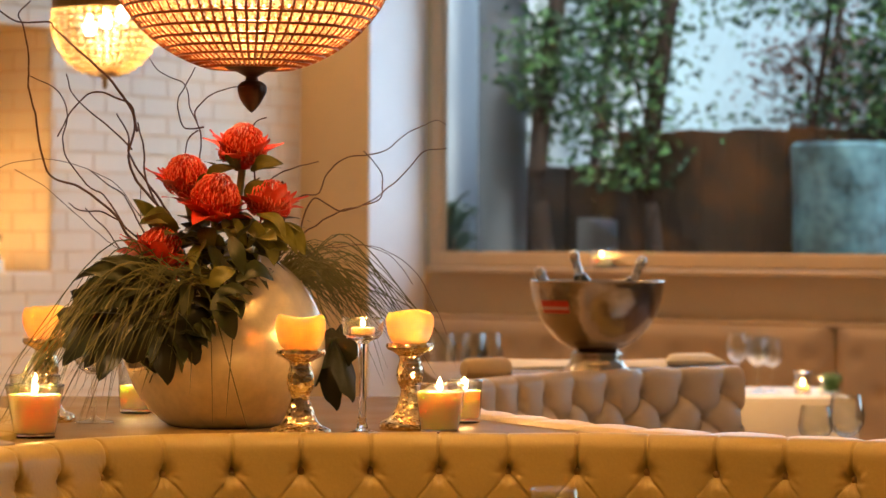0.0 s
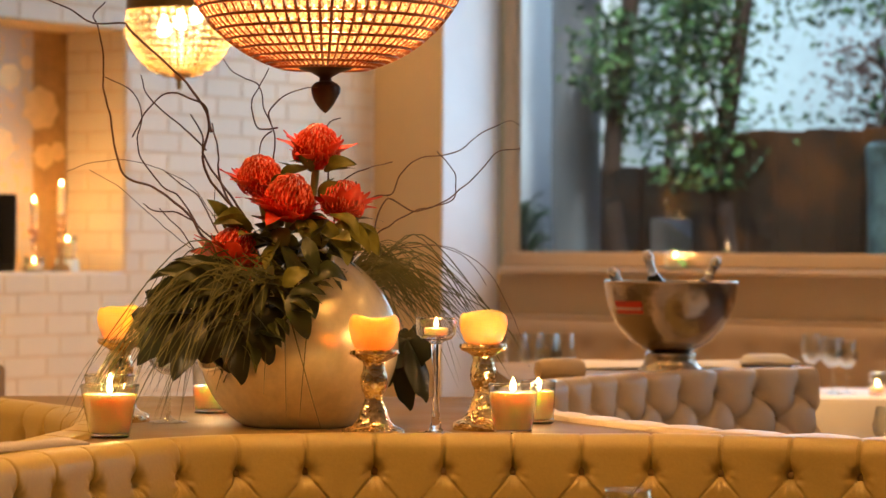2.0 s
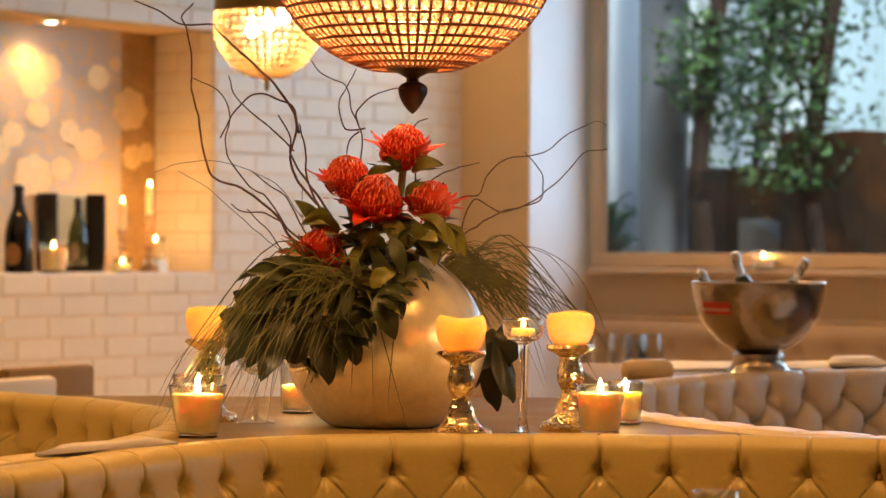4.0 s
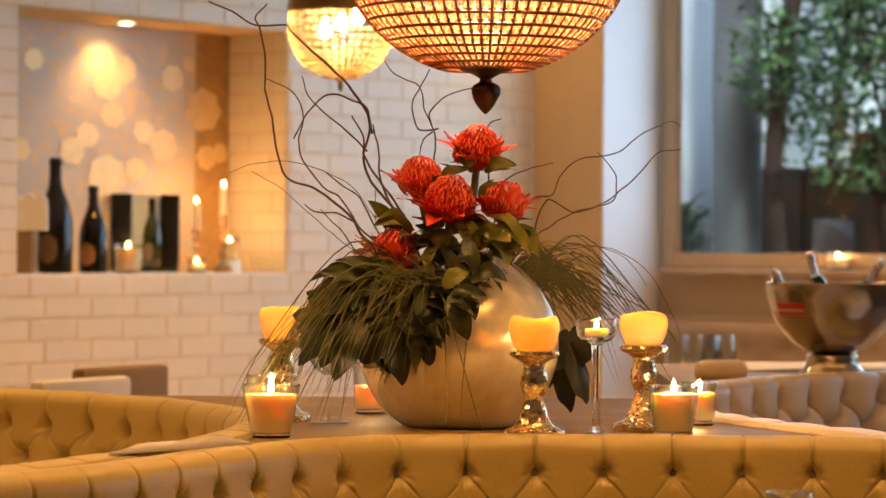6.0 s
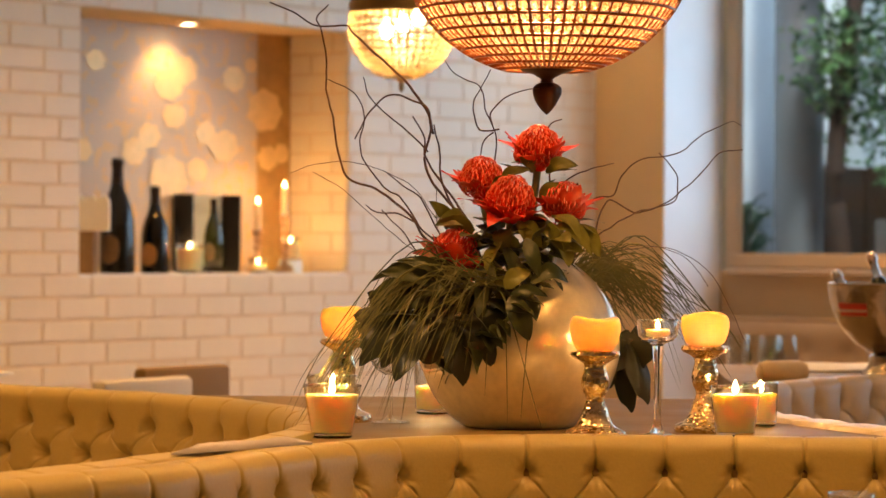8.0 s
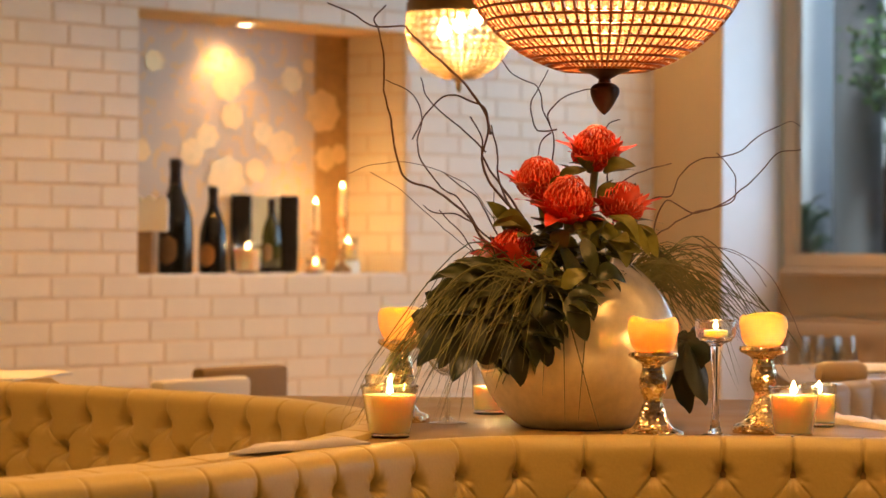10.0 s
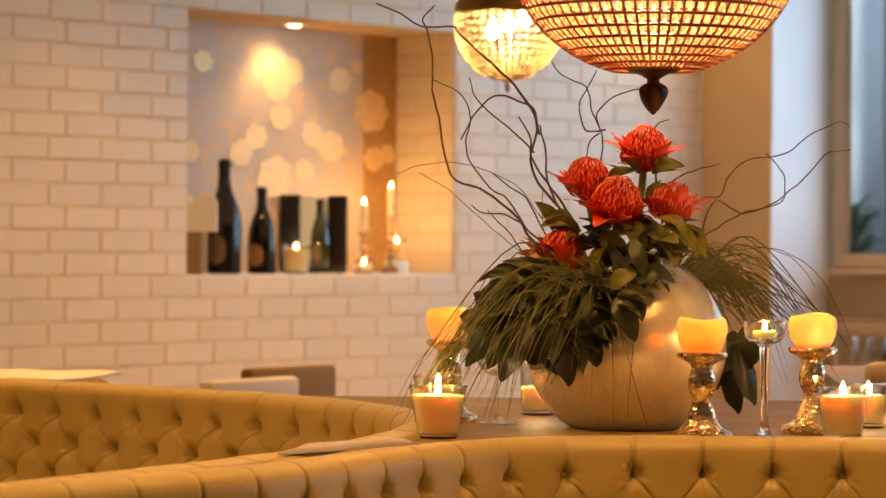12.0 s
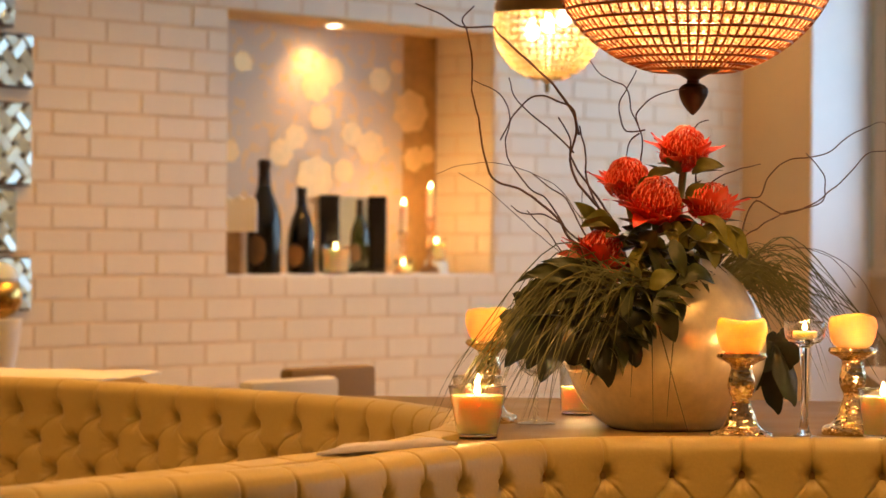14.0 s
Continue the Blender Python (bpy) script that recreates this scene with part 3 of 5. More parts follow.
# ---- unseen downlights added for warm light: washers along the tiled wall, others over the tables ----
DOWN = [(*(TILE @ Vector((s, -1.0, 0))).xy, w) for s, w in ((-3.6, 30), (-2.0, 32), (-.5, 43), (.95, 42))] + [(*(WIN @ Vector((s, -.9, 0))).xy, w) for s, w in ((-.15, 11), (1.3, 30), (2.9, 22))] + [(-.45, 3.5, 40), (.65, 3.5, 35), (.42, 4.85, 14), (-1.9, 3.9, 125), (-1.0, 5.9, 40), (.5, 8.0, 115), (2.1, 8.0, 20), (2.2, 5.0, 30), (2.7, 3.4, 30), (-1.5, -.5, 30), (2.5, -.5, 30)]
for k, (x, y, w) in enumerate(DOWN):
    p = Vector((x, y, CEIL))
    d = thing("downlight", Matrix.Translation(p), "unseen round ceiling downlight, added for warm light", "ceiling light", "ceiling downlights")
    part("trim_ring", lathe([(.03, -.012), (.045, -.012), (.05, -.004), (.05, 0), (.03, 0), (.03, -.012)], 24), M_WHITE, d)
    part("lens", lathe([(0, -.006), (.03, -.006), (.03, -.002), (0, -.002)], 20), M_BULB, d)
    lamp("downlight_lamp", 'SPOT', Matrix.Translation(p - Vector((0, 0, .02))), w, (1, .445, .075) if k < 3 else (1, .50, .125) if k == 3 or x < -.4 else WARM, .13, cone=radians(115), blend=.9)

# ---- flowers, leaves, grass and curly willow in the vase ----
M_STYLE = surface("red_stylets", (.80, .042, .020), .42, vary=.3, scale=60, fine=200, Subsurface_Weight=.1)
M_TIP = surface("pink_stylet_tip", (.95, .20, .12), .40, vary=.35, scale=60, fine=200)
M_BRACT = surface("red_bracts", (.72, .040, .012), .38, vary=.3, scale=22, fine=120, Subsurface_Weight=.1)
M_LEAF = surface("dark_green_leaf", (.030, .038, .010), .36, vary=.35, scale=14, fine=90, bump=.3, rough_vary=.05)
M_LEAF_YOUNG = surface("olive_leaf", (.15, .145, .025), .36, vary=.3, scale=14, fine=90, bump=.3)
M_HAND = surface("blackish_green_leaf", (.011, .015, .006), .38, rough_vary=.05, vary=.35, scale=14, fine=90, bump=.3)
M_STEM = surface("green_stem", (.32, .34, .11), .5, vary=.2, scale=30)
M_GRASS = surface("lily_grass", (.095, .092, .026), .38, vary=.35, scale=20, fine=90)
M_TWIG = surface("willow_bark", (.10, .045, .022), .55, vary=.35, scale=40, fine=200, bump=.4)
rnd = random.Random(4)
bouquet = thing("flower_arrangement", Matrix.Translation(VASE), "red waratahs with dark leaves, trailing grass and curly willow", "flowers")


def leaf_mesh(name, length, width, droop=.5, fold=.25, n=9, lobes=0, mat=None):
    """A leaf along +x with a folded midrib, drooping to its tip; lobes cut its outline."""
    bm = bmesh.new()
    rows = []
    for i in range(n + 1):
        t = i / n
        w = width * .5 * (math.sin(math.pi * min(1, t * .96 + .04) ** .8) ** .8)
        if lobes:
            w *= .62 + .38 * abs(math.cos(math.pi * lobes * t))
        x = length * t * (1 - .12 * droop * t)
        z = length * (.12 * t - droop * .55 * t * t)
        rows.append([bm.verts.new((x - abs(k) * .0 * w, k * w, z + fold * abs(k) * w + .0012 * math.sin(9 * t + 3 * k))) for k in (-1, -.5, 0, .5, 1)])
    for a, b in zip(rows, rows[1:]):
        for k in range(4):
            bm.faces.new((a[k], b[k], b[k + 1], a[k + 1]))
    me = bpy.data.meshes.new(name)
    bm.to_mesh(me)
    bm.free()
    me.materials.append(mat)
    for p in me.polygons:
        p.use_smooth = True
    return me


def aim(at, way, roll=0.0):
    """A pose at a place whose x runs along way, with its face turned up and then rolled."""
    x = Vector(way).normalized()
    side = Vector((0, 0, 1)).cross(x)
    side = side.normalized() if side.length > 1e-4 else Vector((0, 1, 0))
    z = x.cross(side)
    m = Matrix((x, side, z)).transposed().to_4x4()
    return Matrix.Translation(at) @ m @ pose(0, 0, 0, math.degrees(roll))


def waratah(x, y, z, r, tilt, parent, turn=0.0, cup=True):
    e = new("flower")
    e.parent = parent
    e.matrix_local = Matrix.Translation((x, y, z)) @ pose(0, 0, 0, tilt[0], tilt[1], turn)
    e.empty_display_size = .02
    # core and stylets in a spiral over a dome
    part("core", lathe([(0, -.7 * r), (.4 * r, -.6 * r), (.56 * r, -.1 * r), (.52 * r, .3 * r), (.32 * r, .58 * r), (0, .68 * r)], 20), M_STYLE, e)
    st, tips = bmesh.new(), bmesh.new()
    on = lambda ph, a, k: Vector((math.sin(ph) * math.cos(a) * k, math.sin(ph) * math.sin(a) * k, math.cos(ph) * 1.2 * k)) * r
    for i in range(230):
        f = (i + .5) / 230
        ph = math.acos(1 - 1.3 * f)
        a = i * 2.39996
        k = .93 + .04 * math.sin(i * 7.1) + rnd.uniform(-.02, .02)
        b = a + rnd.uniform(-.12, .12)
        p1, p2, p3 = on(ph + .16, a, k * .93), on(ph, b, k), on(max(ph - .20, 0), b, k * (.96 + .05 * f))
        tube(st, [on(ph + .30, a, .56), p1, p2], r * .034, r * .032, sides=5)
        tube(tips, [p2, p2.lerp(p3, .55) * 1.015, p3], r * .033, r * .022, sides=5)
    part("flower_head", st, M_STYLE, e)
    tagged(part("stylet_tip", tips, M_TIP, e), kind="stuff")
    for ring, (count, ln, up) in enumerate(((10, 1.35, 1.7 if cup else 1.0), (11, 1.6, 1.05 if cup else .45))):
        for i in range(count):
            a = 2 * math.pi * (i + .5 * ring + rnd.uniform(-.2, .2)) / count
            me = BRACTS[rnd.randrange(3)]
            d = Vector((math.cos(a), math.sin(a), up + rnd.uniform(-.2, .25)))
            k = r / .04 * ln / 1.3 * rnd.uniform(.85, 1.15)
            shared("bract", me, e, aim(Vector((math.cos(a) * r * .34, math.sin(a) * r * .34, -.68 * r)), d) @ Matrix.Diagonal((k, k, k, 1)))
    return e


BRACTS = [leaf_mesh("bract", .055, .024, dr, .35, 7, mat=M_BRACT) for dr in (.2, .55, .8)]
# places in metres from the vase's foot
FLOWERS = ((.032, -.03, .457, .041, (12, 6)), (-.062, -.02, .408, .039, (10, -10)), (-.014, -.09, .370, .043, (14, -2)), (.076, -.06, .368, .037, (10, 10)), (-.104, -.10, .288, .040, (24, -20)))
for i, (x, y, z, r, tilt) in enumerate(FLOWERS):
    waratah(x, y, z, r, tilt, bouquet, i * 40, i in (0, 1, 3))
    st = bmesh.new()
    tube(st, smooth_line([(.0 + x * .2, .02, .16), (x * .6, y * .6, z * .68), (x, y, z - r * .5)], 6), .007, .0065, 8)
    part("stem", st, M_STEM, bouquet)

LEAVES = [leaf_mesh("leaf", .10, .034, dr, fo, 9, mat=mt) for dr, fo, mt in ((.5, .3, M_LEAF), (.9, .2, M_LEAF), (.2, .35, M_LEAF_YOUNG), (1.2, .3, M_LEAF))]


def leaf(me, at, way, size=1.0, roll=0.0):
    return shared("leaf", me, bouquet, aim(at, way, roll) @ Matrix.Diagonal((size, size, size, 1)))


for i in range(120):     # the leafy middle under the flower heads
    a = rnd.uniform(0, 2 * math.pi)
    f = rnd.random()
    x = -.02 + math.cos(a) * rnd.uniform(.01, .10)
    y = -.02 + math.sin(a) * rnd.uniform(.01, .08)
    z = rnd.uniform(.19, .33)
    leaf(LEAVES[rnd.choice((0, 0, 1, 2, 3))], (x, y, z), (math.cos(a), math.sin(a), rnd.uniform(-.1, .9)), rnd.uniform(.45, .8), rnd.uniform(-.7, .7))
for i in range(20):      # low skirt over the mouth of the vase
    a = rnd.uniform(math.radians(120), math.radians(275))
    leaf(LEAVES[rnd.choice((0, 1, 3))], (-.06 + math.cos(a) * .06, -.05 + math.sin(a) * .06, rnd.uniform(.18, .26)), (math.cos(a), math.sin(a), rnd.uniform(-.9, .1)), rnd.uniform(.7, 1.1), rnd.uniform(-.6, .6))

for i in range(16):      # leaf mass spilling over the side
    a = rnd.uniform(0, 1)
    leaf(LEAVES[rnd.choice((0, 0, 1, 2, 3))], (rnd.uniform(-.20, -.05), rnd.uniform(-.15, -.05), rnd.uniform(.15, .26)), (rnd.uniform(-1, .1), rnd.uniform(-.6, 0), rnd.uniform(-1, .25)), rnd.uniform(.6, 1.15), rnd.uniform(-.9, .9))


def palmate(name, size, lobes=5, narrow=1.0, droop=.5):
    """A hand-shaped leaf along +x with deep pointed lobes."""
    bm = bmesh.new()
    steps, rings = 60, 6
    hub = bm.verts.new((0, 0, 0))
    last = None
    for k in range(1, rings + 1):
        f = k / rings
        row = []
        for i in range(steps + 1):
            a = math.radians(-118 + 236 * i / steps)
            c = lobes * .5 * (a / math.radians(118)) + .5
            c = 1 - 2 * abs(c - math.floor(c) - .5)
            r = f * size * (.50 + .50 * c ** .75) * (1 - .30 * abs(a) / math.radians(118)) * (1 + .03 * math.sin(17 * a))
            x, y = r * math.cos(a), r * math.sin(a) * narrow
            row.append(bm.verts.new((x, y, .03 * size * math.cos(lobes * math.pi * a / math.radians(118)) - droop * (x * x + y * y) / size * .5)))
        for i in range(steps):
            bm.faces.new((hub, row[i], row[i + 1])) if last is None else bm.faces.new((last[i], row[i], row[i + 1], last[i + 1]))
        last = row
    me = bpy.data.meshes.new(name)
    bm.to_mesh(me)
    bm.free()
    me.materials.append(M_HAND)
    for p in me.polygons:
        p.use_smooth = True
    return me


HAND = palmate("leaf", .108, 5)
HAND_SLIM = palmate("leaf", .125, 3, .62, .35)


def facing(at, down, tilt, turn=0.0):
    """A leaf that hangs along down with its face towards the room."""
    x = Vector((down[0], tilt, down[1])).normalized()
    z = Vector((0, -1, .25)).normalized()
    y = z.cross(x).normalized()
    z = x.cross(y)
    return Matrix.Translation(at) @ Matrix((x, y, z)).transposed().to_4x4() @ pose(0, 0, 0, turn)


for at, down, tilt, size, turn, me in (((-.098, -.165, .178), (.08, -1), -.1, .95, 8, HAND), ((-.18, -.13, .190), (-.45, -1), -.1, .9, -12, HAND), ((-.21, -.09, .190), (-.8, -.8), -.1, .7, 10, HAND), ((-.05, -.165, .165), (.8, -.55), -.1, .62, 0, HAND),
                                       ((.172, .03, .14), (.12, -1), -.1, .95, 20, HAND_SLIM), ((.186, .02, .145), (.38, -1), -.1, .9, -25, HAND_SLIM), ((.162, .04, .15), (-.15, -1), -.1, .7, 30, HAND_SLIM)):
    shared("leaf", me, bouquet, facing(at, down, tilt, turn) @ Matrix.Diagonal((size, size, size, 1)))
for at, way, size, k in (((.02, -.125, .262), (.9, -.35, .1), .85, 0), ((.12, .11, .31), (.7, .3, -.8), 1.2, 0), ((.10, .12, .32), (.9, .3, -.5), 1.2, 1), ((.13, .1, .30), (.4, .3, -1), 1.1, 0), ((.0, -.14, .275), (.5, -.5, -.8), .8, 0), ((.08, -.06, .335), (1, -.2, -.1), .8, 2), ((.07, -.09, .345), (.75, -.4, -.3), .95, 2), ((.09, -.05, .335), (.75, -.2, -.6), 1.0, 2), ((.03, -.09, .33), (.5, -.6, -.4), 1.1, 2), ((-.03, -.11, .31), (-.2, -.6, -.5), 1.1, 2), ((-.08, -.08, .33), (-.6, -.4, .2), 1.0, 2), ((-.02, -.12, .30), (.3, -.6, -.7), 1.2, 0),
                         ((-.10, -.06, .335), (-.7, -.2, .7), .8, 2), ((-.11, -.08, .25), (-1, -.1, .1), 1.2, 0), ((-.14, -.09, .245), (-1, -.3, -.2), 1.2, 0), ((-.08, -.12, .24), (-.6, -.6, -.3), 1.2, 0), ((-.05, -.13, .25), (-.2, -.7, -.6), 1.1, 1), ((-.12, -.1, .22), (-.8, -.4, -.6), 1.3, 0), ((-.16, -.08, .22), (-.9, -.2, -.7), 1.2, 1), ((-.06, -.13, .22), (-.1, -.4, -1), 1.2, 0),
                         ((.055, -.03, .425), (1, -.3, .1), .6, 2), ((.035, -.05, .39), (.8, -.3, .7), .5, 2), ((.0, -.03, .425), (-.9, -.3, .4), .5, 2)):
    leaf(LEAVES[k], at, way, size * .74, rnd.uniform(-.5, .5))

OVATE = [leaf_mesh("leaf", .064, .036, dr, fo, 9, mat=mt) for dr, fo, mt in ((.5, .3, M_LEAF_YOUNG), (.9, .2, M_LEAF_YOUNG), (.3, .35, M_LEAF))]
for i in range(46):      # broad olive leaves between the flower heads and the vase
    x = rnd.uniform(-.11, .07)
    a = rnd.uniform(-1.2, 1.2) + (x > 0) * 0
    leaf(OVATE[rnd.randrange(3)], (x, rnd.uniform(-.11, -.02), rnd.uniform(.265, .35) - min(x, 0) * -.25 + max(x, 0) * .3), (math.copysign(1, x) * rnd.uniform(.1, 1) if rnd.random() < .75 else rnd.uniform(-1, 1), rnd.uniform(-.8, .1), rnd.uniform(-.8, .6)), rnd.uniform(.7, 1.1), rnd.uniform(-.8, .8))

for at, way, size, k in (((.045, -.04, .432), (1, -.2, .15), .62, 0), ((.02, -.045, .432), (-1, -.2, .45), .55, 0), ((.04, -.045, .388), (.9, -.25, .5), .7, 0), ((-.04, -.05, .40), (.5, -.4, .6), .6, 0), ((-.035, -.13, .255), (1, -.2, -.25), 1.1, 0), ((.02, -.10, .262), (1, -.25, .05), 1.0, 2), ((-.02, -.14, .235), (.6, -.4, -.7), .9, 2), ((-.05, -.15, .215), (.8, -.3, -.5), 1.0, 2), ((-.07, -.155, .195), (.6, -.3, -.7), 1.0, 2), ((.0, -.12, .275), (.5, -.3, -.8), 1.0, 2), ((-.06, -.14, .235), (.7, -.4, .1), 1.0, 0)):
    leaf(OVATE[k], at, way, size, rnd.uniform(-.4, .4))

for i in range(17):      # leaves lying over the front of the vase's mouth
    x = -.13 + .011 * i
    y = -.1
    for k in range(12):
        z = MOUTH.z + (.62 * (x - MOUTH.x) + .25 * (y - MOUTH.y)) / .70
        c = max(-1.0, min(1.0, (z - .14) / .161))
        rr = .169 * math.sqrt(1 - c * c) * (1 + .07 * c)
        y = -math.sqrt(max(rr * rr - x * x, .0001))
    leaf(OVATE[rnd.choice((0, 2, 2))], (x - .012, y - .006, z + .014), (rnd.uniform(.2, 1), -.35, rnd.uniform(-.9, .15)), rnd.uniform(.55, .95), rnd.uniform(-.5, .5))


def spray(base, tip, width, mat, y0=-.14, y1=-.17, bow=.12, lean=0.0, wavy=0.0):
    """A broad leaf from base to tip, both (across, up) from the vase's foot, its face to the room."""
    a, b = Vector((base[0], y0, base[1])), Vector((tip[0], y1, tip[1]))
    d = b - a
    ax = d.normalized()
    face = Vector((lean, -1, .35)).normalized()
    side = face.cross(ax).normalized()
    out = ax.cross(side)
    up = Vector((0, 0, 1)) - ax * ax.z
    n = 14
    bm = bmesh.new()
    rows = []
    for i in range(n + 1):
        t = i / n
        p = a + d * t + up * (bow * d.length * math.sin(math.pi * t)) + out * (.14 * d.length * math.sin(math.pi * t) - .05 * d.length * t * t)
        w = width * .5 * math.sin(math.pi * (.03 + .97 * t) ** .85) ** .75 * (1 + wavy * math.cos(t * 19))
        rows.append([bm.verts.new(p + side * w * k + out * (.22 * w * abs(k) + .0016 * math.sin(11 * t + 4 * k))) for k in (-1, -.5, 0, .5, 1)])
    for p, q in zip(rows, rows[1:]):
        for k in range(4):
            bm.faces.new((p[k], q[k], q[k + 1], p[k + 1]))
    return part("leaf", bm, mat, bouquet, sharp=4)


for i in range(20):      # dark broad leaves fanned out over the rim
    a = math.radians(rnd.uniform(150, 268))
    far = rnd.uniform(.45, 1.0)
    tip = (-.07 + math.cos(a) * .175 * far, .225 + math.sin(a) * .120 * far + .03 * (1 - far))
    root = (-.07 + math.cos(a) * .10 * (far - .35), .225 + math.sin(a) * .05 * far)
    spray(root, tip, rnd.uniform(.020, .034), rnd.choice((M_LEAF, M_HAND, M_HAND, M_LEAF)), -.10 - .05 * far, -.10 - .07 * rnd.random(), rnd.uniform(.05, .22), rnd.uniform(-.5, .5), rnd.choice((0, .06)))
spray((-.145, .250), (-.213, .262), .034, M_LEAF, -.10, -.12)
spray((-.155, .222), (-.244, .215), .036, M_LEAF, -.11, -.13)
spray((-.16, .175), (-.257, .106), .050, M_HAND, -.14, -.15, .10, 0, .07)
spray((-.15, .185), (-.197, .082), .052, M_HAND, -.15, -.17, .02, 0, .07)
spray((-.01, .222), (.021, .150), .038, M_LEAF, -.175, -.18, .0)
spray((.022, .245), (.084, .245), .030, M_LEAF, -.165, -.14, .22)
spray((-.01, .225), (.050, .222), .018, M_LEAF, -.18, -.17, .1)
spray((.014, .315), (.036, .252), .026, M_LEAF, -.15, -.17, .0)
spray((-.02, .235), (.022, .262), .030, M_LEAF_YOUNG, -.17, -.16, .1)
for root, tip, w in (((.055, .352), (.110, .300), .020), ((.075, .345), (.122, .285), .020), ((.06, .335), (.105, .305), .024), ((.03, .34), (.075, .29), .024), ((-.115, .33), (-.145, .375), .024), ((-.08, .335), (-.135, .335), .030), ((-.03, .33), (-.02, .285), .032), ((.0, .335), (.04, .30), .030), ((.10, .33), (.135, .285), .03)):
    spray(root, tip, w, M_LEAF_YOUNG, -.09, -.12, .18, rnd.uniform(-.4, .4))
for root, tip, w in (((.026, .425), (.0, .452), .020), ((.045, .425), (.098, .436), .024), ((.035, .375), (.078, .405), .024), ((.04, .36), (.075, .375), .022), ((-.03, .405), (.02, .430), .02)):
    spray(root, tip, w, M_LEAF_YOUNG, -.05, -.07, .12, rnd.uniform(-.3, .3))


def blades(count, roots, ends, lift, name, label):
    bm = bmesh.new()
    for i in range(count):
        a = Vector([rnd.uniform(*q) for q in roots])
        b = Vector([rnd.uniform(*q) for q in ends])
        mid = a.lerp(b, rnd.uniform(.28, .45)) + Vector((0, rnd.uniform(-.02, .02), rnd.uniform(*lift)))
        far = a.lerp(b, .8) + Vector((0, rnd.uniform(-.015, .015), rnd.uniform(*lift) * .55))
        pts = smooth_line([a, mid, far, b], 5)
        w = rnd.uniform(.0006, .0014)
        rows = []
        for j, p in enumerate(pts):
            k = 1 - (j / (len(pts) - 1)) ** 2 * .85
            d = (pts[min(j + 1, len(pts) - 1)] - pts[max(j - 1, 0)]).normalized()
            s = d.cross(Vector((rnd.uniform(-.1, .1) if not j else 0, -1, .25))).normalized()
            rows.append([bm.verts.new(p - s * w * k), bm.verts.new(p + Vector((0, -w * .5, 0))), bm.verts.new(p + s * w * k)])
        for p, q in zip(rows, rows[1:]):
            bm.faces.new((p[0], q[0], q[1], p[1]))
            bm.faces.new((p[1], q[1], q[2], p[2]))
    return tagged(part("grass", bm, M_GRASS, bouquet, label), kind="stuff")


blades(36, ((-.13, -.02), (-.17, -.11), (.22, .265)), ((-.34, -.16), (-.24, -.12), (.005, .12)), (.04, .10), "grass", "long trailing blades of dark green lily grass")
blades(18, ((-.10, .0), (-.17, -.12), (.22, .265)), ((-.25, -.05), (-.24, -.17), (.06, .17)), (.03, .07), "grass", "long trailing blades of dark green lily grass")
blades(26, ((-.12, -.03), (-.16, -.09), (.2, .265)), ((-.385, -.28), (-.22, -.08), (-.0, .05)), (.07, .14), "grass", "long trailing blades of dark green lily grass")
blades(64, ((.06, .13), (.0, .06), (.22, .27)), ((.17, .26), (.0, .1), (.15, .22)), (.02, .06), "grass", "long trailing blades of dark green lily grass")
blades(50, ((.06, .13), (.0, .06), (.20, .27)), ((.20, .315), (.0, .1), (.14, .20)), (.035, .085), "grass", "long trailing blades of dark green lily grass")
blades(16, ((.08, .13), (.0, .06), (.22, .27)), ((.26, .40), (.0, .1), (.06, .13)), (.06, .12), "grass", "long trailing blades of dark green lily grass")
blades(3, ((-.05, .03), (-.16, -.13), (.2, .25)), ((-.02, .06), (-.2, -.17), (.0, .05)), (.01, .05), "grass", "long trailing blades of dark green lily grass")


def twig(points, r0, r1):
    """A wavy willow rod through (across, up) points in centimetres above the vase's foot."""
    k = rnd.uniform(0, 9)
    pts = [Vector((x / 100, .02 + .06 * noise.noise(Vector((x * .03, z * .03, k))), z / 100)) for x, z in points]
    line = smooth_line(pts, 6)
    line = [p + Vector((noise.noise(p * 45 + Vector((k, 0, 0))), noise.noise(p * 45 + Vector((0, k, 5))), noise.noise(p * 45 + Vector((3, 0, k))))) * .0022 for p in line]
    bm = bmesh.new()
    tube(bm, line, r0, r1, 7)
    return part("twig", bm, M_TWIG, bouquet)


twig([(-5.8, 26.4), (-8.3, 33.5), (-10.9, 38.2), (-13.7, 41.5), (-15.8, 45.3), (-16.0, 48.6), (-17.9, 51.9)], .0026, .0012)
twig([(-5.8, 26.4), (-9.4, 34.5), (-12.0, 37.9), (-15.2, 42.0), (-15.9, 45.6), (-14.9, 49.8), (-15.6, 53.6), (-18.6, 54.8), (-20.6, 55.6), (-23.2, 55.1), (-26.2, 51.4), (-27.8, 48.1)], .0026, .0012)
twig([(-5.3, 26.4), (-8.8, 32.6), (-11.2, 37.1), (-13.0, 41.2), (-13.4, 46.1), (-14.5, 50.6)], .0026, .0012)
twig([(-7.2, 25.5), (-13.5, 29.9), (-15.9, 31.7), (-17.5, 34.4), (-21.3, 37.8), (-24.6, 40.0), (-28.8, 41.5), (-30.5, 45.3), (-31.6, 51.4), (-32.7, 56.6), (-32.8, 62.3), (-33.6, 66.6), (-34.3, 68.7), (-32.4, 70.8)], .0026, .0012)
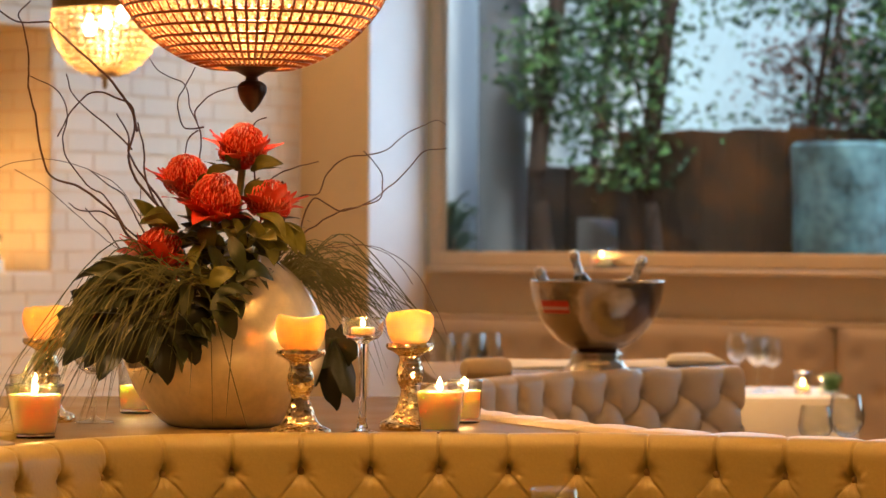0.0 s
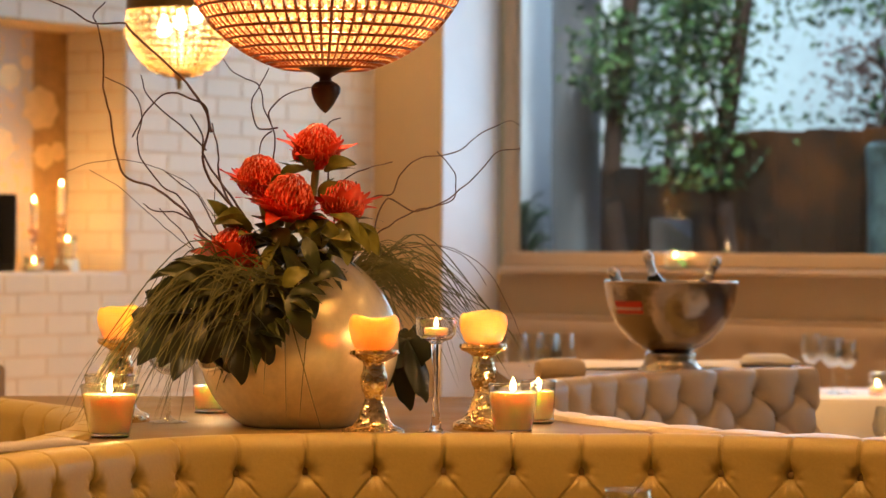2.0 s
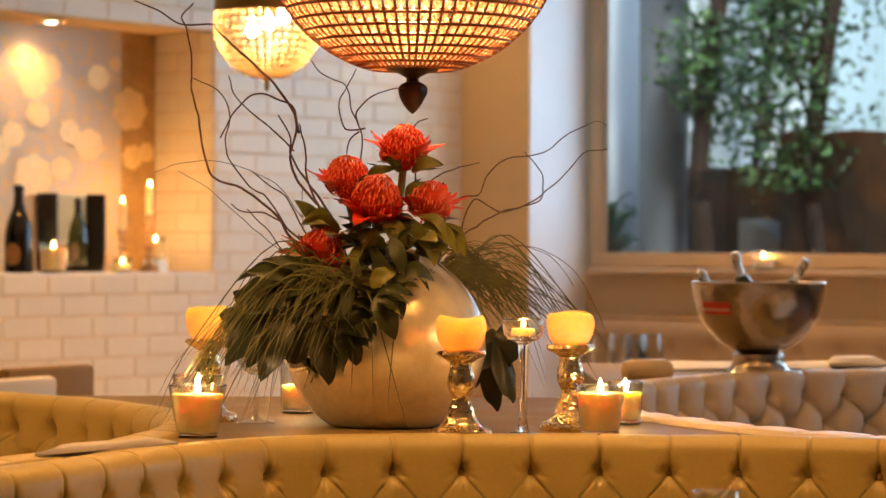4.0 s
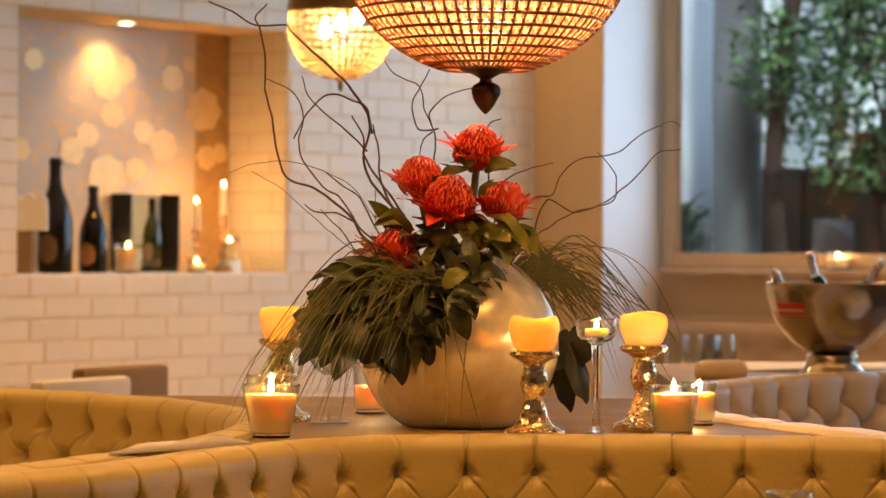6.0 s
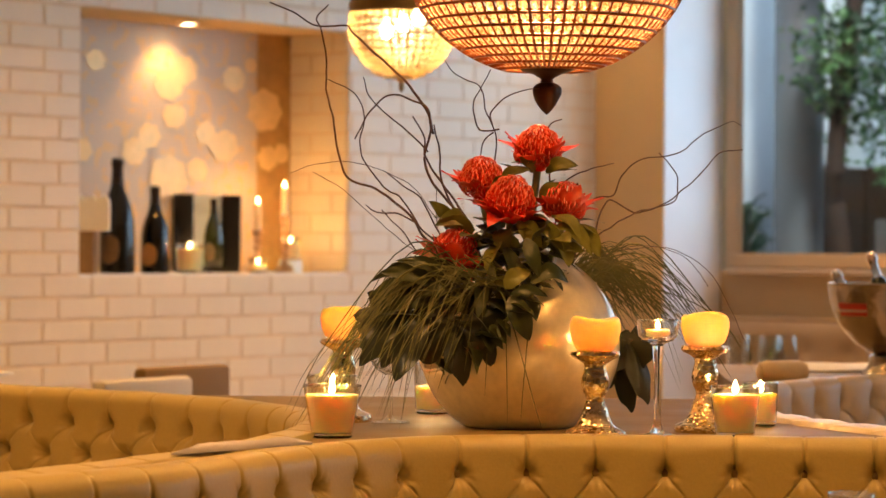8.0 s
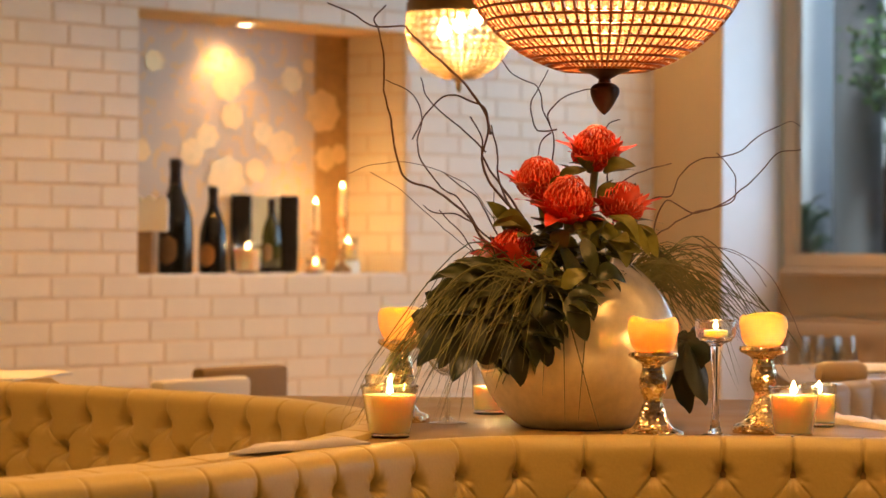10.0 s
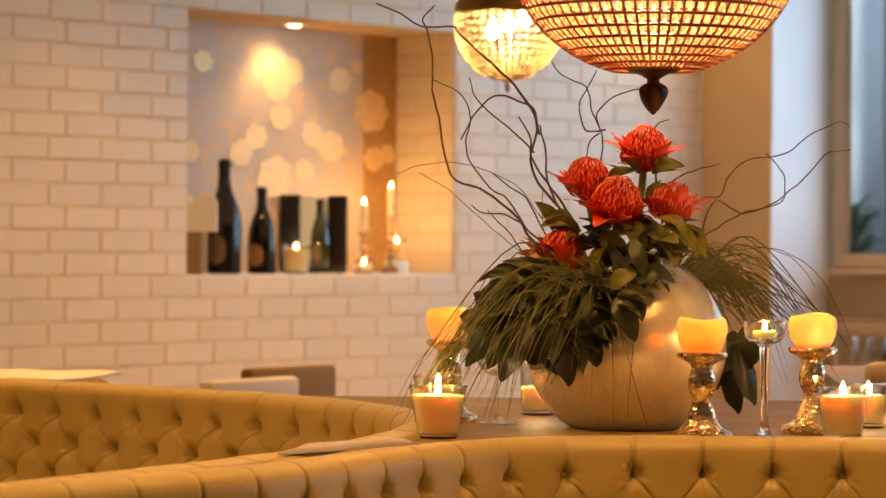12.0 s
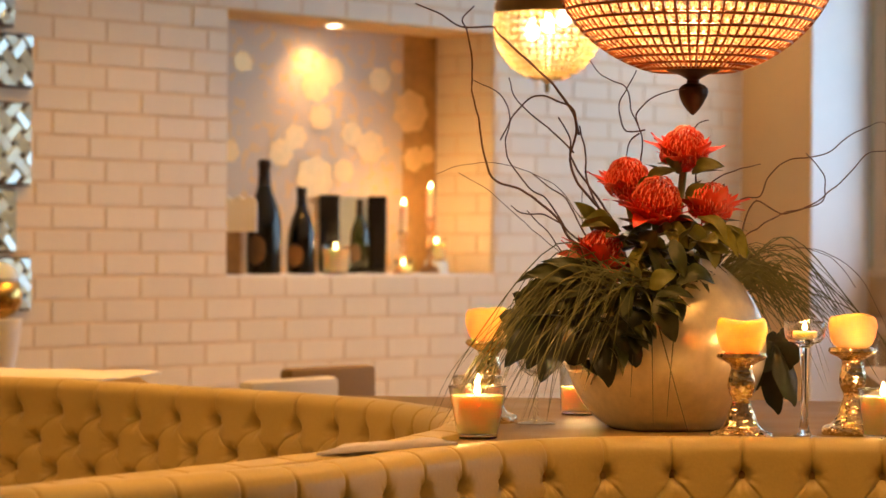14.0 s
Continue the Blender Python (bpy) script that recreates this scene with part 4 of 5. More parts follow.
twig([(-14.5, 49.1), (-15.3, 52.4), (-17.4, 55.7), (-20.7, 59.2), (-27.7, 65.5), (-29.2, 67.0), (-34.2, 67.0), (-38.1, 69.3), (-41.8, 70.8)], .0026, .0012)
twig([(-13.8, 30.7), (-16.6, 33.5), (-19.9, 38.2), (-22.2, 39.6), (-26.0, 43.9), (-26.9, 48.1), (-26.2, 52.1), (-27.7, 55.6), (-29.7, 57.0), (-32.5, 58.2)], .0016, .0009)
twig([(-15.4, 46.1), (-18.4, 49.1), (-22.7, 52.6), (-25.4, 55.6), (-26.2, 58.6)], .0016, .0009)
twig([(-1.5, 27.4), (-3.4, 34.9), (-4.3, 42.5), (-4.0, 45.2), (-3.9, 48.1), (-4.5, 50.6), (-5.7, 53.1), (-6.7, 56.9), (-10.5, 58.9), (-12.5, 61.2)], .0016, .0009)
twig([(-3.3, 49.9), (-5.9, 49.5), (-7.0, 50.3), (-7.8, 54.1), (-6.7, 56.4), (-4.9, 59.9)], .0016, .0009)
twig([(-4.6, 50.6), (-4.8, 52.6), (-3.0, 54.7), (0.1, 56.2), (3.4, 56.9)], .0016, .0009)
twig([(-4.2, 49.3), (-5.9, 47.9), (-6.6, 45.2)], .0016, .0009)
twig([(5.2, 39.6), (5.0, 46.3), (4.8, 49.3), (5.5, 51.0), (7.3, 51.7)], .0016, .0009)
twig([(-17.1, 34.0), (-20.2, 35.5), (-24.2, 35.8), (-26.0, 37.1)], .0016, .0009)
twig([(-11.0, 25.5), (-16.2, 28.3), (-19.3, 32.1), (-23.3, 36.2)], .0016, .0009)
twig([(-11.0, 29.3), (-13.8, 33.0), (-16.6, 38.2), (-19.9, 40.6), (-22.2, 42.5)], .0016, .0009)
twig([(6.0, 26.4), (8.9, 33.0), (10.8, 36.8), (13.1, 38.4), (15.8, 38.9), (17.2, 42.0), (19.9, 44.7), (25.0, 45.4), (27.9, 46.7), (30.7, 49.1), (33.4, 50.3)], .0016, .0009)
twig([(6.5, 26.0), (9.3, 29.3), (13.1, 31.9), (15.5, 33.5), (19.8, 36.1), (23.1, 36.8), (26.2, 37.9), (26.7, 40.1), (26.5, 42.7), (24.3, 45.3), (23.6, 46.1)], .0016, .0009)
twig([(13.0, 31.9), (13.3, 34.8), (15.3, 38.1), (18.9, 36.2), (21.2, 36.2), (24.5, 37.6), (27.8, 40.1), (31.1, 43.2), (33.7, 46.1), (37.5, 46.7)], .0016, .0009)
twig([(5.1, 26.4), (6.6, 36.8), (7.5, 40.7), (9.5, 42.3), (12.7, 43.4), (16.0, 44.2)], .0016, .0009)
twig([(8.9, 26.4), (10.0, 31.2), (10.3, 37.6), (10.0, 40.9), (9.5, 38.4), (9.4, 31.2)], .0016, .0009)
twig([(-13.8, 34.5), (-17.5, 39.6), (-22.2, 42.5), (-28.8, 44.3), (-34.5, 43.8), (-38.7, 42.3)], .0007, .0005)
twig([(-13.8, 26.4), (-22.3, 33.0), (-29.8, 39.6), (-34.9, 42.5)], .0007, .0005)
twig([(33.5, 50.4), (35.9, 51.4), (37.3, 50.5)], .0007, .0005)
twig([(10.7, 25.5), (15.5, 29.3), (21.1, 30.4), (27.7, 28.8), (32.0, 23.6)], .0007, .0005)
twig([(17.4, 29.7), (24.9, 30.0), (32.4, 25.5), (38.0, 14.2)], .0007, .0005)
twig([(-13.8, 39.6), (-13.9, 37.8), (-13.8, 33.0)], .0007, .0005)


# ---- the niche ----
M_PAPER, pn, pl, pb = material("silver_and_gold_wallpaper")
co_ = pn.new("ShaderNodeTexCoord")
nf = pn.new("ShaderNodeTexNoise")
nf.inputs["Scale"].default_value, nf.inputs["Detail"].default_value = 24, 6
pl.new(co_.outputs["Object"], nf.inputs["Vector"])
fleck = pn.new("ShaderNodeMapRange")
fleck.inputs[1].default_value, fleck.inputs[2].default_value, fleck.inputs[4].default_value = .54, .58, .75
pl.new(nf.outputs[0], fleck.inputs[0])
mc = pn.new("ShaderNodeMix")
mc.data_type = 'RGBA'
mc.inputs[6].default_value, mc.inputs[7].default_value = (.54, .46, .37, 1), (.70, .47, .20, 1)
pl.new(fleck.outputs[0], mc.inputs[0])
pl.new(mc.outputs[2], pb.inputs["Base Color"])
pb.inputs["Roughness"].default_value, pb.inputs["Metallic"].default_value = .5, .1

n0, n1, nz0, nz1, nd = NICHE
paper = slab("niche_paper", TILE, (n0, nd, nz0, n1, nd + .006, nz1), M_PAPER, "silver and gold flowered wallpaper at the back of the niche", "wallpaper")
M_GOLD = surface("gold_print", (.78, .56, .27), .42, metal=.25, vary=.12, scale=20, fine=90)
M_GOLDBROWN = surface("gold_brown_paper", (.44, .27, .10), .5, metal=.15, vary=.3, scale=9, fine=40)
part("darker_strip", boxed(1.146, nd - .0025, nz0, n1, nd - .0002, nz1 - .005), M_GOLDBROWN, paper, "darker gold-brown strip at one end of the wallpaper", smooth=False)
for k, (s_, z_, r_) in enumerate(((.593, 1.616, .058), (.52, 1.559, .062), (.69, 1.475, .098), (.688, 1.798, .075), (.77, 1.855, .066), (1.017, 1.835, .062), (1.106, 1.89, .036), (1.182, 1.73, .098), (.97, 1.593, .076), (.874, 1.636, .056), (1.199, 1.555, .056), (1.272, 1.574, .046), (.336, 1.867, .047), (.832, 1.504, .055), (.273, 1.557, .05), (.717, 1.69, .06))):
    bm = bmesh.new()
    ring_ = []
    for dd in (.0, .0006):
        ring_.append([bm.verts.new((s_ + r_ * q * math.cos(a), nd - .0036 - .0007 * (k % 3) - dd, z_ + r_ * q * .82 * math.sin(a))) for a, q in ((2 * math.pi * i / 32, .93 + .07 * math.cos(7 * 2 * math.pi * i / 32 + k) + .06 * noise.noise(Vector((k * 3.1, math.cos(i * .196) * 1.5, math.sin(i * .196) * 1.5)))) for i in range(32))])
    bm.faces.new(ring_[1])
    for i in range(32):
        bm.faces.new((ring_[0][i], ring_[0][(i + 1) % 32], ring_[1][(i + 1) % 32], ring_[1][i]))
    part("printed_blossom", bm, M_GOLD, paper, smooth=False)
slab("niche_sill", TILE, (n0 + .001, .004, nz0 - .011, n1 - .001, nd, nz0), M_WHITE, "white painted sill of the wall niche", "sill")
slab("niche_head", TILE, (n0 + .001, .006, nz1 - .004, n1 - .001, nd, nz1 + .004), M_PLASTER, "plastered head of the wall niche", "trim")
spot = thing("niche_spotlight", TILE @ pose(.66, .165, nz1 - .004), "small recessed spotlight shining down in the niche", "ceiling light")
part("trim_ring", lathe([(.026, -.006), (.036, -.006), (.04, -.001), (.04, 0), (.026, 0), (.026, -.006)], 24), M_WHITE, spot)
part("lens", lathe([(0, -.004), (.026, -.004), (.026, -.001), (0, -.001)], 20), M_BULB, spot)
lamp("niche_spot", 'SPOT', TILE @ Matrix.Translation((.66, .165, nz1 - .012)) @ look((0, 0, 0), (.0, .35, -1)), 3.7, (1, .50, .16), .02, cone=radians(105), blend=.8)

M_BOTTLE = surface("dark_bottle_glass", (.008, .008, .007), .05, vary=.2, coat=0, bump=0)
M_BOTTLE_GREEN = surface("green_bottle_glass", (.022, .032, .005), .1, vary=.2, coat=.6, bump=0)
M_FOIL = surface("black_foil", (.03, .022, .02), .35, metal=.5, vary=.3, scale=40)
M_LABEL = surface("bronze_label", (.34, .17, .07), .5, vary=.2, scale=30)
M_LABEL_DULL = surface("dull_shield_label", (.16, .10, .06), .5, vary=.2, scale=30)
M_BLACK = surface("black_card", (.010, .010, .012), .22, vary=.2, coat=.4)
M_BLUEWHITE = surface("pale_satin_card", (.70, .83, .98), .4, vary=.06)
M_BROWNBOX = surface("brown_card", (.27, .16, .07), .5, vary=.3, scale=20)
M_CREAMCARD = surface("white_card", (.88, .86, .82), .7, vary=.05)


def bottle(m, h, r, glassm, labelm, label, parent=None):
    b = thing("champagne_bottle", m, label, "bottle", "champagne bottles")
    p = [(0, 0), (.93, 0), (1, .012), (1.0, .34), (.99, .42), (.93, .50), (.80, .585), (.62, .66), (.46, .72), (.36, .79), (.33, .86)]
    part("glass_body", lathe([(a * r, z * h) for a, z in p] + [(0, .86 * h)], 36), glassm, b)
    part("foil", lathe([(a * r, z * h) for a, z in ((.40, .735), (.375, .79), (.345, .86), (.34, .93), (.39, .94), (.39, .965), (.34, .97), (.33, .995), (0, 1.0))], 28), M_FOIL, b)
    # shield label on the front
    bm = bmesh.new()
    rows = []
    for i in range(9):
        f = i / 8
        half = .62 * math.sqrt(max(0.02, 1 - abs(2 * f - 1) ** 3))
        rows.append([bm.verts.new((1.012 * r * math.sin(a), -1.012 * r * math.cos(a), h * (.08 + .26 * f))) for a in (half * k / 4 for k in range(-4, 5))])
    for a, c in zip(rows, rows[1:]):
        for k in range(8):
            bm.faces.new((a[k], a[k + 1], c[k + 1], c[k]))
    part("paper_label", bm, labelm, b).matrix_local = pose(0, 0, 0, 0, 0, -20)
    return b


N_ = lambda s, d, z=nz0: TILE @ pose(s, d, z, 0, 0, -53)
bottle(N_(.285, .12), .388, .058, M_BOTTLE, M_LABEL_DULL, "large dark champagne bottle on the niche sill")
bottle(N_(.463, .12), .298, .048, M_BOTTLE, M_LABEL, "dark champagne bottle with a bronze shield label")
N2 = lambda s, d, z=nz0: TILE @ pose(s, d, z, 0, 0, -37)
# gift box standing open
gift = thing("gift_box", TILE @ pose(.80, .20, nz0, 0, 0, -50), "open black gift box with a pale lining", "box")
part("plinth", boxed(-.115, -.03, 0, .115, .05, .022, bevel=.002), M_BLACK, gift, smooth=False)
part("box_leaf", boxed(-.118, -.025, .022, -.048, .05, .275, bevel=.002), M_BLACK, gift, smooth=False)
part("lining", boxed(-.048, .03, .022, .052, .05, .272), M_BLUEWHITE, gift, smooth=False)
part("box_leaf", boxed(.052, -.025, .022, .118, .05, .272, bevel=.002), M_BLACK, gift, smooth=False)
bottle(TILE @ pose(.765, .135, nz0 + .022, 0, 0, -53) , .238, .034, M_BOTTLE_GREEN, M_LABEL_DULL, "green champagne bottle standing before the gift box")
votive(*(TILE @ Vector((.585, .075, 0))).xy, .098, .084, .098, .084, nz0)
bb = thing("brown_box", N_(.15, .09), "small brown card box on the niche sill", "box")
part("box_body", boxed(-.045, -.04, 0, .006, .04, .142, bevel=.003), M_BROWNBOX, bb, smooth=False)
cr = thing("paper_crown", N_(.152, .09, nz0 + .142), "white scalloped card standing on the brown box", "card")
bm = bmesh.new()
ring = [(-.05 + .1 * i / 16) for i in range(17)]
fr = [[bm.verts.new((x, y, 0)) for x in ring] for y in (-.015, .015)]
tp = [[bm.verts.new((x, y, .098 + .022 * abs(math.cos(math.pi * 2.5 * (i / 16))))) for i, x in enumerate(ring)] for y in (-.015, .015)]
for i in range(16):
    bm.faces.new((fr[0][i], fr[0][i + 1], tp[0][i + 1], tp[0][i]))
    bm.faces.new((fr[1][i], tp[1][i], tp[1][i + 1], fr[1][i + 1]))
    bm.faces.new((tp[0][i], tp[0][i + 1], tp[1][i + 1], tp[1][i]))
    bm.faces.new((fr[0][i], fr[1][i], fr[1][i + 1], fr[0][i + 1]))
bm.faces.new((fr[0][0], tp[0][0], tp[1][0], fr[1][0]))
bm.faces.new((fr[0][16], fr[1][16], tp[1][16], tp[0][16]))
part("card", bm, M_CREAMCARD, cr, smooth=False)


def crystal_stick(s, d, stick, candle):
    c = thing("crystal_candlestick", N_(s, d), "cut crystal candlestick with a lit white taper", "candlestick", "crystal candlesticks in the niche")
    pr = [(0, 0), (.034, 0), (.036, .006), (.028, .02), (.012, .03), (.009, .04)]
    z = .045
    while z < stick - .03:
        pr += [(.008, z), (.017, z + .014), (.008, z + .028)]
        z += .03
    pr += [(.010, stick - .022), (.02, stick - .012), (.02, stick), (0, stick)]
    part("crystal", lathe(pr, 10), M_CRYSTAL, c, smooth=False)
    part("taper", lathe([(0, stick), (.0135, stick), (.0135, stick + candle), (.008, stick + candle + .002), (0, stick + candle)], 20), M_WAX, c)
    flame(c, Matrix.Translation((0, 0, stick + candle)), .024, .006)
    lamp("candle_light", 'POINT', N_(s, d, nz0 + stick + candle + .016), .65, (1, .44, .11), .006)


crystal_stick(.975, .12, .15, .095)
crystal_stick(1.115, .12, .205, .10)
votive(*(TILE @ Vector((.955, .10, 0))).xy, .07, .06, .05, .03, nz0)
pd = thing("glass_pedestal", N_(1.165, .135), "low frosted glass block on the niche sill", "pedestal")
part("glass_block", lathe([(0, 0), (.042, 0), (.044, .03), (.04, .045), (0, .045)], 20), M_BLUEWHITE, pd)
votive(*(TILE @ Vector((1.165, .135, 0))).xy, .074, .06, .082, .062, nz0 + .045)

# ---- white bricks, built one by one ----
COURSE, LENGTH, JOINT = .0727, .2145, .005


def brick_mesh(w, h=COURSE - JOINT, d=.015):
    key = ("brick", round(w, 3), round(h, 3))
    if key not in MESHES:
        b = .0035
        bm = bmesh.new()
        o = [bm.verts.new(q) for q in ((0, 0, 0), (w, 0, 0), (w, 0, h), (0, 0, h))]
        i = [bm.verts.new(q) for q in ((b, -d, b), (w - b, -d, b), (w - b, -d, h - b), (b, -d, h - b))]
        bm.faces.new(i)
        for k in range(4):
            j = (k + 1) % 4
            bm.faces.new((o[k], o[j], i[j], i[k]))
        bmesh.ops.recalc_face_normals(bm, faces=bm.faces)
        me = bpy.data.meshes.new("brick")
        bm.to_mesh(me)
        bm.free()
        me.materials.append(M_BRICK)
        if me.polygons[0].normal.y > 0:
            me.flip_normals()
        MESHES[key] = me
    return MESHES[key]


bricks = []
for c in range(-15, 30):
    z = 1.1375 + c * COURSE + JOINT / 2
    if z < .02 or z + COURSE > CEIL:
        continue
    shift = -.591 if c % 2 else -.738 + .215
    for k in range(-20, 18):
        a, b = shift + k * LENGTH + JOINT / 2, shift + (k + 1) * LENGTH - JOINT / 2
        a, b = max(a, -4.5), min(b, RUN - .002)
        spans = [(a, b)]
        if z + COURSE * .5 > nz0 and z + COURSE * .5 < nz1:
            spans = [(a, min(b, n0 - .001)), (max(a, n1 + .001), b)]
        for p, q in spans:
            if q - p > .02:
                bricks.append((p, z, q - p))
near = sorted(bricks, key=lambda q: (q[0] - .35) ** 2 * .5 + (q[1] - 1.2) ** 2)
wallrest = []
for i, (s, z, w) in enumerate(near):
    if i < 300:
        ob = shared("brick", brick_mesh(w), wall, pose(s, .0130, z, rnd.uniform(-.25, .25), 0, rnd.uniform(-.12, .12)))
    else:
        wallrest.append((s, z, w))
verts, faces = [], []
for s, z, w in wallrest:
    me = brick_mesh(w)
    o = len(verts)
    verts += [(v.co.x + s, v.co.y + .0130, v.co.z + z) for v in me.vertices]
    faces += [[o + k for k in p.vertices] for p in me.polygons]
me = bpy.data.meshes.new("far_bricks")
me.from_pydata(verts, [], faces)
me.materials.append(M_BRICK)
ob = tagged(new("far_bricks", me), "more white glazed bricks of the same wall", kind="stuff")
ob.parent = wall
# the far side of the niche is faced with the same bricks
for c in range(0, 12):
    z = 1.1375 + c * COURSE + JOINT / 2
    for a, b in (((.004, .07), (.0775, .283)) if c % 2 else ((.004, .175), (.1825, .283))):
        me = brick_mesh(b - a, min(COURSE - JOINT, nz1 - z - .002))
        shared("brick", me, wall, Matrix.Translation((n1 + .010, b, z)) @ pose(0, 0, 0, 0, 0, -90))

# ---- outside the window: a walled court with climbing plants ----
# white wall; the cyan of the daylight sky is put into its colour
M_COURT = surface("sky_tinted_court_wall", (.64, .80, .82), .9, vary=.12, scale=1.5, fine=20)
M_GREY = surface("grey_downpipe", (.19, .20, .21), .6, vary=.2, scale=3)
M_PLANTER = surface("dark_wet_timber", (.032, .015, .006), .42, vary=.95, scale=4, fine=30)
# orange-brown patches mixed in by noise
pn_, pk2_ = M_PLANTER.node_tree.nodes, M_PLANTER.node_tree.links
orange_, rr_, rc_ = pn_.new("ShaderNodeTexNoise"), pn_.new("ShaderNodeMapRange"), pn_.new("ShaderNodeMix")
orange_.inputs["Scale"].default_value, orange_.inputs["Detail"].default_value, rc_.data_type = 3.2, 5, 'RGBA'
rr_.inputs[1].default_value, rr_.inputs[2].default_value = .52, .68
rc_.inputs[7].default_value = (.13, .047, .010, 1)
pk2_.new(pn_["Texture Coordinate"].outputs["Object"], orange_.inputs["Vector"])
pk2_.new(orange_.outputs[0], rr_.inputs[0])
pk2_.new(rr_.outputs[0], rc_.inputs[0])
pk2_.new(pn_["Vector Math"].outputs[0], rc_.inputs[6])
pk2_.new(rc_.outputs[2], pn_["Principled BSDF"].inputs["Base Color"])
M_BARK = surface("vine_bark", (.06, .032, .02), .8, vary=.3, scale=10)
M_IVY = surface("ivy_leaf", (.028, .078, .030), .45, vary=.45, scale=2.2, fine=9, bump=0)
M_IVY_LIGHT = surface("bright_ivy_leaf", (.12, .25, .075), .45, vary=.4, scale=2.2, fine=9, bump=0)
M_DRY = surface("dry_leaf", (.27, .16, .13), .7, vary=.4, scale=3, fine=9, bump=0)
M_TEAL = surface("teal_glazed_pot", (.14, .27, .30), .4, vary=.9, scale=7, fine=30)
M_SOIL = surface("court_paving", (.22, .20, .18), .9, vary=.25, scale=3)
slab("ground", WIN, (-30, .3, -.12, 30, 60, -.02), M_SOIL, "grey paving of the court outside", "ground")
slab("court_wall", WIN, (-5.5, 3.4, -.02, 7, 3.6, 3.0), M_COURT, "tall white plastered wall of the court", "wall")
slab("court_side_wall", WIN, (-.95, .31, -.02, -.75, 3.4, 3.0), surface("white_painted_wall", (.86, .90, .92), .85, vary=.08, scale=2, fine=20), "white painted side wall of the court", "wall")
dp = thing("downpipe", WIN @ pose(-.46, 1.35, -.02), "thick grey pipe standing before the court wall", "pipe")
part("pipe", lathe([(0, 0), (.115, 0), (.115, 3.0), (0, 3.0)], 28), M_GREY, dp)
pt = thing("planter", WIN @ pose(.80, 1.5, -.02), "large dark timber planter in the court", "planter")
for k in range(9):
    part("board", boxed(-.62 + k * .14, -.2, 0, -.4825 + k * .14, .3, 1.775 - .01 * (k % 2), bevel=.003), M_PLANTER, pt, smooth=False)
tp_ = thing("teal_pot", WIN @ pose(1.35, 1.12, -.02), "tall teal glazed pot in the court", "pot")
part("pot_body", lathe([(0, 0), (.14, 0), (.17, .3), (.20, .9), (.20, 1.5), (.21, 1.68), (.19, 1.70), (.18, 1.6), (0, 1.55)], 28), M_TEAL, tp_)
cb_ = thing("court_block", WIN @ pose(-.15, 1.5, -.02), "sloping pale plastered block in the court", "block")
bm = bmesh.new()
q_ = [[bm.verts.new((x, y, z)) for x, z in ((0, 0), (.38, 0), (.38, 1.20), (.06, 1.385), (0, 1.39))] for y in (0, .25)]
bm.faces.new(q_[0])
bm.faces.new(q_[1])
for k in range(5):
    bm.faces.new((q_[0][k], q_[0][(k + 1) % 5], q_[1][(k + 1) % 5], q_[1][k]))
bmesh.ops.bevel(bm, geom=bm.edges[:], offset=.008, segments=2, affect='EDGES')
part("plaster_body", bm, surface("pale_render", (.36, .34, .32), .9, vary=.2, scale=4), cb_)


def creeper(name, label, trunk, spread, count, mats, leafsize, seed, zlow, zhigh, lean=0.0, stout=.058):
    """A climbing plant: winding trunk, limbs and many small leaves about them."""
    r = random.Random(seed)
    t = thing(name, WIN @ pose(*trunk, -.02), label, "plant", "climbing plants in the court")
    line = smooth_line([(0, 0, 0), (.05, .02, .8), (-.04, 0, 1.6), (.06, .03, 2.6), (0, 0, 3.8)], 6)
    part("trunk", tube(bmesh.new(), line, stout, stout * .55, 9), M_BARK, t)
    limbs = []
    for i in range(9):
        a = line[r.randrange(8, len(line) - 2)]
        b = a + Vector((lean + r.uniform(-1, 1) * spread[0], r.uniform(-1, 1) * spread[1], r.uniform(-.2, .9)))
        l = smooth_line([a, a.lerp(b, .5) + Vector((0, 0, .15)), b], 5)
        limbs.append(l)
        part("limb", tube(bmesh.new(), l, .010, .004, 5), M_BARK, t)
    for mi, mat in enumerate(mats):
        vs, fs = [], []
        for i in range(count // len(mats)):
            if r.random() < .55:
                p = r.choice(r.choice(limbs)) + Vector((r.gauss(0, .09), r.gauss(0, .09), r.gauss(-.05, .12)))
            else:
                p = Vector((lean + r.gauss(0, spread[0] * .5), r.gauss(0, spread[1] * .5), r.uniform(zlow, zhigh)))
            if p.z < zlow * .93 or noise.noise(p * 2.2 + Vector((seed, 0, 0))) < -.12:
                continue
            s = leafsize * r.uniform(.6, 1.3)
            m = Euler((r.uniform(-1, 1), r.uniform(-1, 1), r.uniform(0, 6.3))).to_matrix()
            o = len(vs)
            vs += [p + m @ Vector(q) * s for q in ((-1, 0, 0), (-.3, .5, .15), (.4, .42, .1), (1, 0, -.2), (.4, -.42, .1), (-.3, -.5, .15))]
            fs += [(o, o + 1, o + 2, o + 3), (o, o + 3, o + 4, o + 5)]
        me = bpy.data.meshes.new("crown")
        me.from_pydata([tuple(v) for v in vs], [], fs)
        me.materials.append(mat)
        ob = new("crown", me)
        ob.parent = t
        tagged(ob, kind="stuff")


